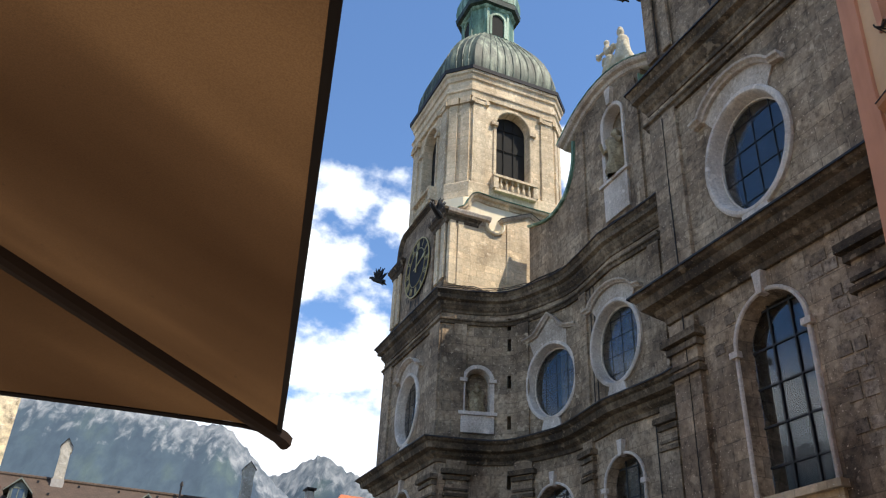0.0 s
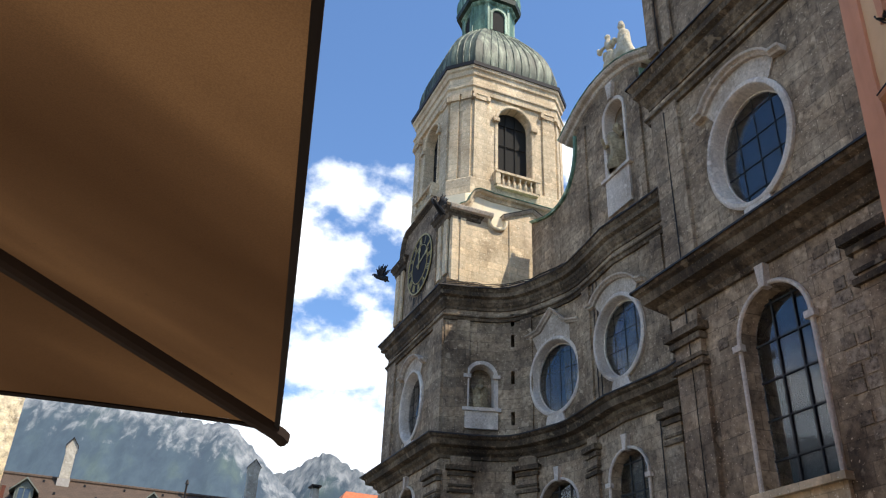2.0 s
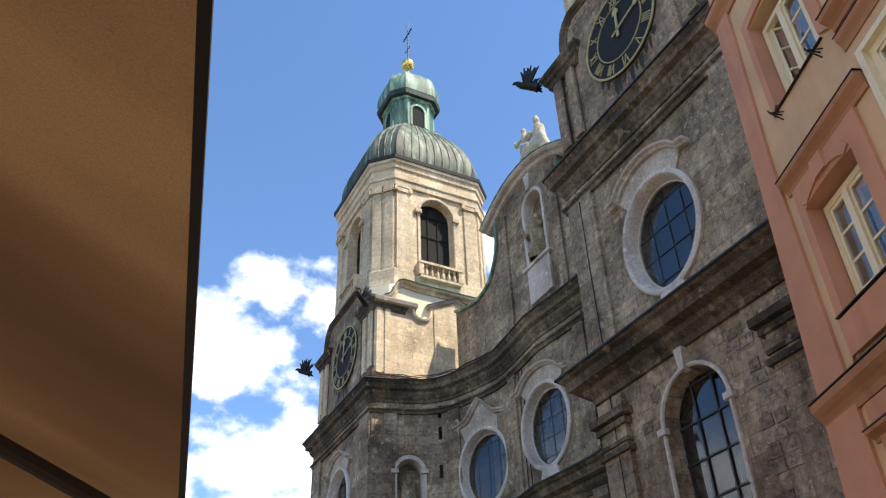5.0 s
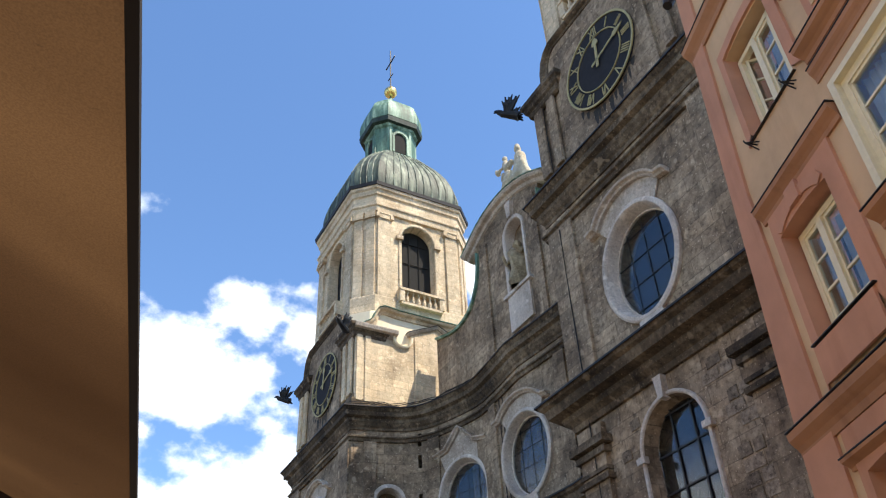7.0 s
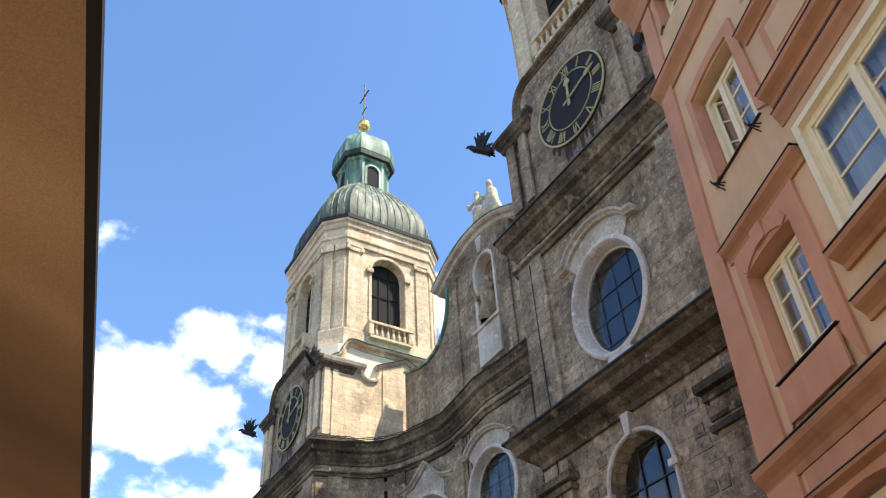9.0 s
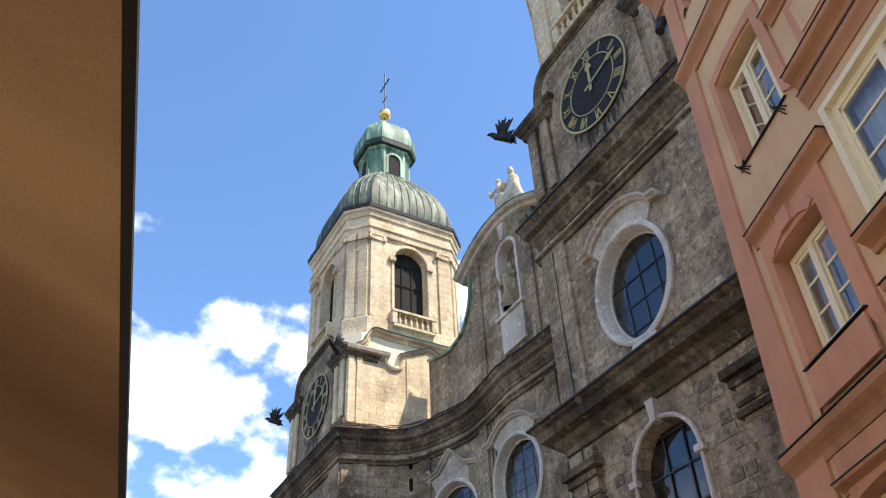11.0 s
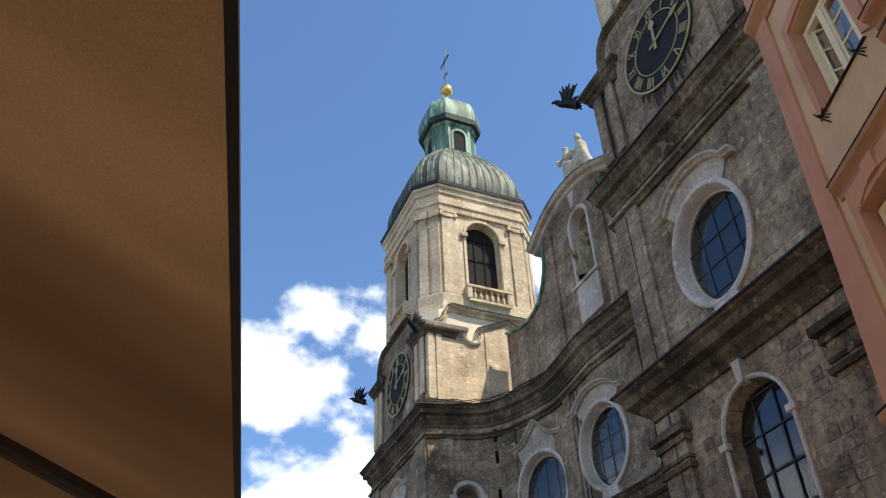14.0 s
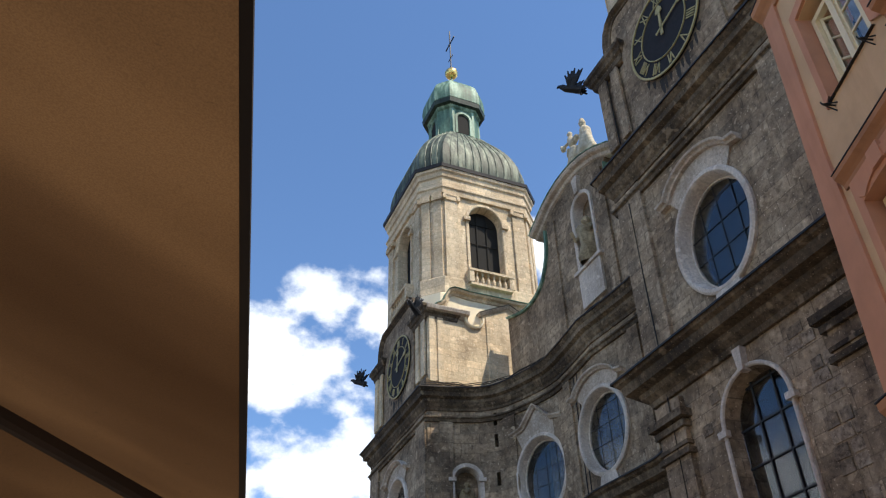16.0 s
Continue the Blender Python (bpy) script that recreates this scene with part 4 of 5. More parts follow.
def figure(name, at, height, seed, lean=0.0, width=0.26, arms=True, label=""):
    """A draped stone figure kept to a plain shape."""
    rng = random.Random(seed)
    g = bmesh.new()
    rows = []
    prof = [(1.0, 0.0), (1.12, 0.08), (1.0, 0.25), (0.9, 0.42), (0.95, 0.55), (1.0, 0.68), (0.8, 0.76), (0.32, 0.81), (0.30, 0.84), (0.42, 0.88), (0.42, 0.94), (0.25, 0.99), (0.03, 1.0)]
    for r, z in prof:
        rows.append([((r * width * height * (1 + 0.16 * math.sin(3 * a + z * 9 + seed))) * math.cos(a) * 1.0 + lean * z * height, r * width * height * (0.75 + 0.12 * math.sin(4 * a + seed + z * 5)) * math.sin(a), z * height) for a in [2 * math.pi * i / 16 for i in range(16)]])
    ring(g, rows, Matrix.Translation(at))
    if arms:
        for s in (-1, 1):
            sh = Vector(at) + Vector((lean * 0.7 * height, s * width * height * 0.7, 0.72 * height))
            el_ = sh + Vector((-0.12 * height, s * 0.09 * height, -0.12 * height))
            ha = el_ + Vector((-0.1 * height, -s * 0.05 * height, (0.02 + 0.14 * rng.random()) * height))
            tube(g, [sh, el_, ha], 0.055 * height, 7, 0.6)
    ob = part(name, g, OCHRE_STONE, None, "", True)
    return tagged(ob, label, "statue")


g = bmesh.new()
prism(g, [(-0.3, 27.2), (1.6, 27.2), (1.5, 27.75), (-0.2, 27.75)], -1.1, -0.1, gm)
tagged(part("statue_pedestal", g, STONE), "low stone pedestal on the gable peak", "pedestal")
g = bmesh.new()
# seated veiled figure holding a smaller one: along y from the middle, height, radius, towards the square
blobs = ((-1.0, 30.22, 0.14, -0.1), (-1.0, 30.02, 0.19, -0.1), (-0.98, 29.8, 0.13, -0.05), (-1.0, 29.55, 0.30, 0.0), (-0.98, 29.15, 0.33, 0.0), (-0.95, 28.7, 0.42, 0.0), (-0.9, 28.2, 0.55, 0.0),
         (-0.5, 28.55, 0.30, -0.4), (-0.4, 28.1, 0.36, -0.4), (0.0, 27.95, 0.4, -0.2), (0.2, 28.25, 0.24, -0.1), (-1.28, 29.2, 0.15, -0.1), (-1.36, 28.8, 0.16, -0.2), (-1.4, 28.1, 0.26, 0.0), (-0.7, 29.3, 0.15, -0.35),
         (-0.3, 29.2, 0.2, -0.35), (-0.22, 29.5, 0.2, -0.35), (-0.22, 29.72, 0.1, -0.35), (-0.2, 29.92, 0.15, -0.35), (0.05, 29.5, 0.09, -0.35), (0.3, 29.58, 0.08, -0.35), (0.5, 29.5, 0.15, -0.35), (0.62, 29.75, 0.09, -0.35), (0.05, 29.05, 0.13, -0.35), (0.2, 28.75, 0.13, -0.3))
for k, (p0, p1) in enumerate(zip(blobs, blobs[1:])):
    for f_ in ([0.0, 0.25, 0.5, 0.75] if k not in (6, 10, 13, 18, 22) else [0.0]):
        d_, z_, r_, x_ = (a_ + (b_ - a_) * f_ for a_, b_ in zip(p0, p1))
        bmesh.ops.create_icosphere(g, subdivisions=2, radius=r_, matrix=Matrix.Translation((GX + 0.55 + x_, YC + d_, z_)))
ob = part("gable_statue", g, STATUE, None, "", True)
tagged(ob, "weathered cream stone figure group on the gable", "statue")
rm = ob.modifiers.new("blend", "REMESH")
rm.mode, rm.voxel_size, rm.use_smooth_shade = "VOXEL", 0.035, True
soft_mod = ob.modifiers.new("soften", "SMOOTH")
soft_mod.factor, soft_mod.iterations = 0.5, 2
figure("niche_statue", (GX + 0.12, YC - 0.5, 21.9), 2.6, 5, label="ochre carved stone figure in the gable niche", width=0.2)
np_ = niche_m @ Vector((0, 13.36, -0.22))
figure("niche_statue", tuple(np_), 1.45, 8, label="ochre carved stone figure in a wall niche", width=0.24)

# lightning conductors down the front
for y in (25.95, 26.25, 22.6, 30.95):
    q, d = on_front(y)
    w_ = wall_frame(q, d)
    bm = bmesh.new()
    tube(bm, [w_ @ Vector(v) for v in ((0, ZA + 0.15, 0.05), (0, ZA + 3.0, 0.05), (0, ZB - 1.6, 0.05))] if y > 24 else [w_ @ Vector(v) for v in ((0, 0.5, 0.05), (0, ZA - 1.05, 0.05))], 0.022, 5)
    part("conductor", bm, IRON, church, "dark lightning conductor")

for z0, z1, x_ in ((0.5, ZA - 0.9, XF - 0.2), (ZA + 0.12, ZB - 1.6, XF - 0.15), (ZB + 1.05, 23.1, XF + 0.0)):
    bm = bmesh.new()
    y = R_Y + HALF - 0.72
    tube(bm, [(x_, y, z0), (x_, y + 0.02, (z0 + z1) / 2), (x_, y, z1)], 0.018, 5)
    part("conductor", bm, IRON, church, "dark lightning conductor")
for z_, out_ in ((ZB + 0.22, 0.34), (ZB + 0.42, 0.12)):
    bm = bmesh.new()
    offs_ = offsets(FRONT)
    wig = random.Random(3)
    tube(bm, [(p_[0] + o_.x * out_, p_[1] + o_.y * out_, z_ + wig.uniform(-0.05, 0.05)) for p_, o_ in zip(FRONT, offs_)], 0.022, 5)
    part("cable", bm, IRON, church, "slack dark cable along the cornice")

# nave body behind the front and its roof
bm = bmesh.new()
box(bm, 18.6, 60.0, R_Y + 1, L_Y - 1, 0, 18.0)
part("nave_wall", bm, STONE, church)
bm = bmesh.new()
prism(bm, [(-11.5, 18.0), (11.5, 18.0), (0, 25.5)], -42.0, -1.2, wall_frame((GX, YC), (0, -1)))
part("nave_roof", bm, TAR, church)

# ---- ground ----
def asphalt():
    m = Mat("grey_paving", 0.85)
    n = m.noise(0.7, 6.0)
    m.color(m.ramp(n, [(0.3, (0.115, 0.105, 0.092)), (0.7, (0.185, 0.17, 0.148))]))
    m.bump(m.noise(30.0), 0.3, 0.01)
    return m.m


bm = bmesh.new()
bmesh.ops.create_grid(bm, x_segments=8, y_segments=8, size=4000)
tagged(part("ground", bm, asphalt()), "grey stone-paved square and land beyond", "ground", "", "structure")


# ---- salmon house ----
HC = Vector((9.0, 6.42))                   # far corner of its front
HDIR = Vector((-math.sin(radians(21)), -math.cos(radians(21))))
house = thing("town_house", "salmon pink stuccoed old-town house with moulded window bands", "house", (HC.x, HC.y, 0))
HM = wall_frame((HC.x, HC.y), (HDIR.x, HDIR.y))
HINV = Matrix.Translation((-HC.x, -HC.y, 0))


def hp(name, g, mat, label="", parent=None, smooth=False):
    o = part(name, g, mat, parent or house, label, smooth)
    if parent is None:
        o.matrix_parent_inverse = HINV
    return o


def slab(u0, u1, v0, v1, w0, w1):
    g = bmesh.new()
    box2(g, u0, u1, v0, v1, w0, w1, HM)
    return g


SC = 8.5                                   # length of the front


def edge_u(z):
    """The battered corner: how far the edge leans back along the front at height z."""
    return -0.05 + 0.0765 * (z - 6.42)


g = bmesh.new()
prism(g, [(edge_u(0) + 0.02, 0), (SC, 0), (SC, 16.6), (edge_u(16.6) + 0.02, 16.6)], -0.5, 0.0, HM)
house_wall = hp("wall", g, BEIGE, "beige-pink stucco front")
h_cut = []


def h_open(outline, deep=0.8):
    b_ = bmesh.new()
    prism(b_, outline, -deep, 0.5, HM)
    h_cut.append(new("cutter", mesh_of(b_, BEIGE, "cutter")))


def seg_head(u0, u1, v0, v1, rise, n=8):
    """A rectangle with a slightly arched head."""
    c_, hw = (u0 + u1) / 2, (u1 - u0) / 2
    return [(u0, v0), (u1, v0)] + [(c_ + hw * math.cos(math.pi * k / n), v1 + rise * math.sin(math.pi * k / n)) for k in range(n + 1)]


def casement(u0, u1, v0, v1, w, rows, open_leaf=False, frame=0.09, curtains=True):
    """A cream two-leaf window with glazing bars, panes and curtain."""
    win = hp("window", slab(u0, u0 + frame, v0, v1, w - 0.08, w + 0.02), CREAM, "cream-painted casement window with small panes")
    for a, b_, c_, d_ in ((u1 - frame, u1, v0, v1), (u0, u1, v1 - frame, v1), (u0, u1, v0, v0 + frame)):
        hp("frame_bar", slab(a, b_, c_, d_, w - 0.081, w + 0.021), CREAM, parent=win)
    mid = (u0 + u1) / 2
    hp("mullion", slab(mid - 0.06, mid + 0.06, v0 + frame, v1 - frame, w - 0.07, w + 0.04), CREAM, parent=win)
    for k, (a, b_) in enumerate(((u0 + frame, mid - 0.06), (mid + 0.06, u1 - frame))):
        hinge = None
        if open_leaf and k == 0:
            hinge = HM @ Matrix.Translation((a, 0, w - 0.05)) @ Matrix.Rotation(radians(62), 4, "Y") @ Matrix.Translation((-a, 0, -w + 0.05))
        mm = hinge or HM

        def bar(p0, p1, q0, q1, w0, w1, mat=CREAM, nm="sash_bar"):
            gg = bmesh.new()
            box2(gg, p0, p1, q0, q1, w0, w1, mm)
            return hp(nm, gg, mat, parent=win)
        for p0, p1, q0, q1 in ((a, a + 0.045, v0 + frame, v1 - frame), (b_ - 0.045, b_, v0 + frame, v1 - frame), (a, b_, v0 + frame, v0 + frame + 0.05), (a, b_, v1 - frame - 0.05, v1 - frame)):
            bar(p0, p1, q0, q1, w - 0.06, w)
        for r in range(1, rows):
            v = v0 + frame + (v1 - v0 - 2 * frame) * r / rows
            bar(a, b_, v - 0.018, v + 0.018, w - 0.05, w - 0.01)
        pane = bar(a + 0.02, b_ - 0.02, v0 + frame, v1 - frame, w - 0.036, w - 0.028, GLASS, "pane")
        pane.visible_shadow = False
        if curtains and not (open_leaf and k == 0):
            gg = bmesh.new()
            n = 24
            rows_ = [[(a + (b_ - a) * i / n, vv, w - 0.2 + 0.03 * math.sin(i * 1.7 + k)) for i in range(n + 1)] for vv in (v0 + 0.1, v1 - 0.1)]
            ring(gg, rows_, HM, closed=False)
            hp("curtain", gg, CURTAIN, "white net curtain behind the glass", parent=win)
    # black sheet behind the sashes stands in for the unlit room
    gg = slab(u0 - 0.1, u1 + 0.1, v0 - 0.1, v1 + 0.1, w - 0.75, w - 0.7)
    hp("room_shade", gg, DARK, parent=win)
    return win


MOULD = [(0, 0), (0.04, 0.0), (0.05, 0.1), (0.09, 0.16), (0.13, 0.2), (0.17, 0.25), (0.18, 0.35), (0.0, 0.38)]


def band(u0, u1, v, name="string_course", depth=1.0, tall=1.0, mat=None, roof=True):
    gg = bmesh.new()
    rows = []
    for u in (u0, u1):
        rows.append([gg.verts.new(HM @ Vector((u, v + z * tall, 0.003 + o * depth))) for o, z in MOULD])
    k = len(MOULD)
    for j in range(k):
        gg.faces.new((rows[0][j], rows[0][(j + 1) % k], rows[1][(j + 1) % k], rows[1][j]))
    gg.faces.new(rows[0])
    gg.faces.new(rows[1][::-1])
    o = hp(name, gg, mat or RUST, "terracotta-coloured moulding capped with dark sheet metal")
    if roof:
        hp("metal_cover", slab(u0 - 0.02, u1 + 0.02, v + 0.37 * tall, v + 0.37 * tall + 0.014, 0.0, 0.19 * depth), TAR, parent=o)
    return o


# bays of the front: small windows at u 1.5, oriel further on
for v0, v1, op in ((10.3, 11.82, True), (6.9, 8.35, False), (3.6, 5.0, False), (14.15, 14.8, False)):
    u0, u1 = (1.09, 2.07) if v0 < 9 else (1.25, 2.27)
    h_open(seg_head(u0 - 0.09, u1 + 0.2, v0 - 0.1, v1 + 0.1, 0.06))
    casement(u0 - 0.03, u1 + 0.03, v0, v1 + 0.05, -0.2, 3, open_leaf=op)
for v0, v1 in ((7.66, 9.28), (3.2, 5.1), (12.0, 13.0)):
    for k in range(2):
        u0 = 3.04 + 2.2 * k
        h_open(seg_head(u0, u0 + 2.15, v0, v1, 0.0), 0.9)
        casement(u0, u0 + 2.15, v0, v1, -0.05 if v0 == 7.66 else -0.25, 3, frame=0.13)
cut(house_wall, h_cut)
# pink fields and surrounds
g = bmesh.new()
prism(g, [(edge_u(0), 0), (0.63, 0), (0.63, 9.6), (1.05, 15.6), (edge_u(15.6), 15.6)], -0.01, 0.05, HM)
hp("corner_band", g, PINK, "salmon pink corner band")
g = bmesh.new()
prism(g, [(edge_u(0), 0), (edge_u(0) + 0.018, 0), (edge_u(16.4) + 0.018, 16.4), (edge_u(16.4), 16.4)], -9.0, -0.012, HM)
hp("side_wall", g, PINK)


def surround(u0, u1, v0, v1, inner, rise, name="window_surround"):
    """A pink plaster frame round an opening, with a splayed reveal."""
    a, b_, c_, d_ = inner
    gg = bmesh.new()
    outer = [(u0, v0), (u0, v1)] + [(u0 + (u1 - u0) * k / 8, v1 + rise * math.sin(math.pi * k / 8)) for k in range(1, 8)] + [(u1, v1), (u1, v0)]
    inn = [(a, c_), (a, d_)] + [(a + (b_ - a) * k / 8, d_ + 0.06 * math.sin(math.pi * k / 8)) for k in range(1, 8)] + [(b_, d_), (b_, c_)]
    ring(gg, [[(u, v, 0.0) for u, v in outer], [(u, v, 0.05) for u, v in outer], [(u, v, 0.05) for u, v in inn], [(u, v, -0.22) for u, v in inn]], HM, closed=False)
    return hp(name, gg, PINK, "salmon pink plaster window surround")


surround(1.06, 2.74, 10.1, 12.12, (1.2, 2.52, 10.24, 11.96), 0.08)
surround(0.86, 2.55, 6.1, 8.84, (1.02, 2.25, 6.74, 8.42), 0.0)
surround(0.86, 2.55, 3.0, 5.3, (1.02, 2.25, 3.5, 5.06), 0.0)
surround(1.06, 2.74, 14.0, 14.95, (1.2, 2.52, 14.1, 14.9), 0.0)
g = bmesh.new()
prism(g, [(1.0, 8.5), (1.08, 8.45)] + [(1.62 + 0.62 * math.sin(radians(q)), 8.2 + 0.62 * math.cos(radians(q)) * 0.62) for q in range(-54, 55, 9)] + [(2.16, 8.45), (2.24, 8.5), (2.16, 8.64), (1.62, 8.78), (1.08, 8.64)], 0.05, 0.08, HM)
hp("arched_label", g, PINK)
hp("keystone", slab(1.48, 1.76, 8.56, 8.84, 0.05, 0.11), PINK)
band(0.74, 2.9, 8.84, "window_hood", 0.85, 0.72)
band(0.74, 2.9, 5.16, "window_hood", 0.85, 0.4)
for v in (6.74, 10.16):
    hp("window_ledge", slab(0.9 if v < 7 else 1.08, 2.36 if v < 7 else 2.53, v, v + (0.016 if v < 7 else 0.009), -0.03, 0.11 if v < 7 else 0.05), TAR, "dark metal window ledge")
hp("apron", slab(0.95, 2.3, 6.2, 6.71, 0.05, 0.09), PINK)
# string courses
band(-0.12, SC, 5.66, depth=1.0)
band(0.38, SC, 12.76, depth=1.0)
band(0.3, SC, 15.0, "eaves_cornice", 2.2, 3.0)
# flower-box hooks
for u in (1.2, 2.38):
    g = bmesh.new()
    tube(g, [HM @ Vector(p) for p in ((u, 10.04, 0.0), (u - 0.03, 10.10, 0.17), (u - 0.03, 10.14, 0.18))], 0.014, 5)
    tube(g, [HM @ Vector(p) for p in ((u, 9.94, 0.0), (u - 0.03, 10.09, 0.16))], 0.012, 5)
    tube(g, [HM @ Vector(p) for p in ((u + 0.07, 10.04, 0.0), (u - 0.03, 10.10, 0.17))], 0.011, 5)
    hp("hook", g, IRON, "rusty iron flower-box hook")
# oriel with broad windows, its mouldings and panels
for v, dp in ((9.95, 1.1), (9.58, 0.5), (7.15, 1.3), (6.46, 1.0)):
    band(2.78, SC, v, "oriel_moulding", dp, 0.7)
g = bmesh.new()
ring(g, [[(2.95, 7.56, 0.0), (2.95, 9.36, 0.0), (SC, 9.36, 0.0)], [(2.95, 7.56, 0.06), (2.95, 9.36, 0.06), (SC, 9.36, 0.06)], [(3.06, 7.56, 0.06), (3.06, 9.27, 0.06), (SC, 9.27, 0.06)], [(3.06, 7.56, -0.08), (3.06, 9.26, -0.08), (SC, 9.26, -0.08)]], HM, closed=False)
hp("oriel_frame", g, CREAM, "cream-painted broad window frame")
hp("oriel_panel", slab(3.15, 4.6, 10.4, 11.2, 0.0, 0.035), PINK)
hp("oriel_panel_field", slab(3.3, 4.45, 10.53, 11.07, 0.036, 0.055), BEIGE)
band(2.82, SC, 11.3, "window_ledge", 0.9, 0.6)
hp("wall_panel", slab(0.75, 2.6, 5.34, 5.65, 0.0, 0.03), PINK)
hp("roof", slab(0.75, SC, 16.6, 16.75, -9.0, 0.42), TAR)
# stone pier under the oriel
PIER = stone("yellow_conglomerate", (0.20, 0.14, 0.06), (0.34, 0.26, 0.13), (0.46, 0.38, 0.22), 9.0, 0.9, 0.2)
hp("stone_pier", slab(2.95, SC, 0.0, 5.15, 0.0, 0.5), PIER, "rough yellow conglomerate stone pier")
g = bmesh.new()
m = HM @ Matrix.Translation((0.42, 14.62, 0.1))
bmesh.ops.create_cone(g, cap_ends=True, segments=14, radius1=0.14, radius2=0.09, depth=0.34, matrix=m @ Matrix.Rotation(radians(70), 4, "X"))
tube(g, [m @ Vector((0, 0, -0.1)), m @ Vector((0.1, 0.15, -0.15)), m @ Vector((0.14, 0.2, -0.3))], 0.03, 6)
hp("outdoor_lamp", g, TAR, "dark grey lamp housing at the corner")


# ---- sunlit house with hanging sign ----
bm = bmesh.new()
prism(bm, [(-9.0, 0.0), (-1.33, 0.0), (-1.33, 14.0), (-9.0, 14.0)], 0.0, -6.0, wall_frame((0, 14.0), (1, 0)), taper=0.8, center=(-9.0, 0))
ROUGH = stone("flaking_ochre_plaster", (0.60, 0.47, 0.28), (0.82, 0.72, 0.52), (0.88, 0.80, 0.62), 7.5, 0.85, 0.6)
nh = thing("old_house", "old house corner with flaking sunlit ochre plaster", "house", (-1.13, 14, 0))
part("wall", bm, ROUGH, nh).matrix_parent_inverse = Matrix.Translation((1.13, -14, 0))
SIGN = plain("brown_sign_enamel", (0.11, 0.035, 0.02), 0.45, 0.0, 0.15)
SIGN_INK = plain("pale_sign_paint", (0.6, 0.55, 0.5), 0.6)
sign = thing("hanging_sign", "brown shop sign with pale unreadable writing on a house corner", "sign", (-1.13, 13.6, 3.6))
bm = bmesh.new()
sm = Matrix.Translation((-1.33, 13.72, 3.55)) @ Matrix.Rotation(radians(-66), 4, "Z")
bmesh.ops.create_cube(bm, size=1.0, matrix=sm @ Matrix.Diagonal((0.55, 0.05, 1.25, 1)))
s_inv = Matrix.Translation((1.13, -13.6, -3.6))
board = part("board", bm, SIGN, sign)
board.matrix_parent_inverse = s_inv
for k, (ww, hh, zz) in enumerate(((0.42, 0.11, 0.2), (0.3, 0.03, -0.02), (0.36, 0.03, -0.1), (0.25, 0.03, -0.18))):
    bm = bmesh.new()
    bmesh.ops.create_cube(bm, size=1.0, matrix=sm @ Matrix.Translation((0, -0.03, zz)) @ Matrix.Diagonal((ww, 0.012, hh, 1)))
    part("writing_bar", bm, SIGN_INK, board)
bm = bmesh.new()
tube(bm, [(-1.5, 14.02, 4.1), (-1.4, 13.82, 4.1), (-1.4, 13.82, 4.22)], 0.02, 6)
part("bracket", bm, IRON, sign).matrix_parent_inverse = s_inv


# ---- long roof across the square ----
def roof_mat(name, c, gap):
    m = Mat(name, 0.85)
    n = m.noise(2.2, 6.0, 0.65)
    base = m.ramp(n, [(0.3, tuple(v * 0.75 for v in c)), (0.7, tuple(v * 1.2 for v in c))])
    wv = m.t.nodes.new("ShaderNodeTexBrick")
    wv.inputs["Scale"].default_value, wv.inputs["Mortar Size"].default_value = 1.0, 0.02
    wv.inputs["Brick Width"].default_value, wv.inputs["Row Height"].default_value = gap, gap
    wv.inputs["Color1"].default_value, wv.inputs["Color2"].default_value, wv.inputs["Mortar"].default_value = (1, 1, 1, 1), (0.88, 0.88, 0.88, 1), (0.72, 0.72, 0.72, 1)
    m.link(m.tc.outputs["Object"], wv.inputs["Vector"])
    m.color(m.mix(0.8, base, m.mix(1.0, base, wv.outputs["Color"], "MULTIPLY")))
    m.bump(wv.outputs["Color"], 0.4, 0.03)
    return m.m


SLATE = roof_mat("brown_slate_tiles", (0.085, 0.056, 0.038), 0.2)
REDTILE = roof_mat("orange_clay_tiles", (0.52, 0.15, 0.06), 0.4)
EY, EZ, RY, RZ = 46.6, 9.2, 50.8, 11.94
X0, X1 = -12.0, 13.0
long_house = thing("long_house", "long house with brown tiled roof across the square", "house", (0, EY, 0))
l_inv = Matrix.Translation((0, -EY, 0))


def lp(name, g, mat, label="", parent=None):
    o = part(name, g, mat, parent or long_house, label)
    if parent is None:
        o.matrix_parent_inverse = l_inv
    return o


bm = bmesh.new()
box(bm, X0, X1, EY + 0.4, 54.5, 0, EZ)
lp("wall", bm, OCHRE)
slope = Vector((0, RY - EY, RZ - EZ))
bm = bmesh.new()
a = [bm.verts.new(v) for v in ((X0, EY, EZ), (X1, EY, EZ), (X1, RY, RZ), (X0, RY, RZ), (X0, 55, EZ), (X1, 55, EZ))]
b = [bm.verts.new(v.co - Vector((0, 0, 0.2))) for v in a]
for q in ((0, 1, 2, 3), (3, 2, 5, 4)):
    bm.faces.new([a[i] for i in q])
    bm.faces.new([b[i] for i in q[::-1]])
for i, j in ((0, 1), (1, 2), (2, 5), (5, 4), (4, 3), (3, 0)):
    bm.faces.new((a[i], b[i], b[j], a[j]))
lp("roof", bm, SLATE, "brown tiled pitched roof with snow hooks")
bm = bmesh.new()
box(bm, X0, X1, EY - 0.25, EY - 0.02, EZ - 0.16, EZ + 0.04)
lp("gutter", bm, plain("galvanised_gutter", (0.42, 0.40, 0.36), 0.5, 0.4))
bm = bmesh.new()
tube(bm, [(X0, EY + 0.55, EZ + 0.62), (X1, EY + 0.55, EZ + 0.62)], 0.04, 5)
lp("snow_guard", bm, IRON)
me_cap = None
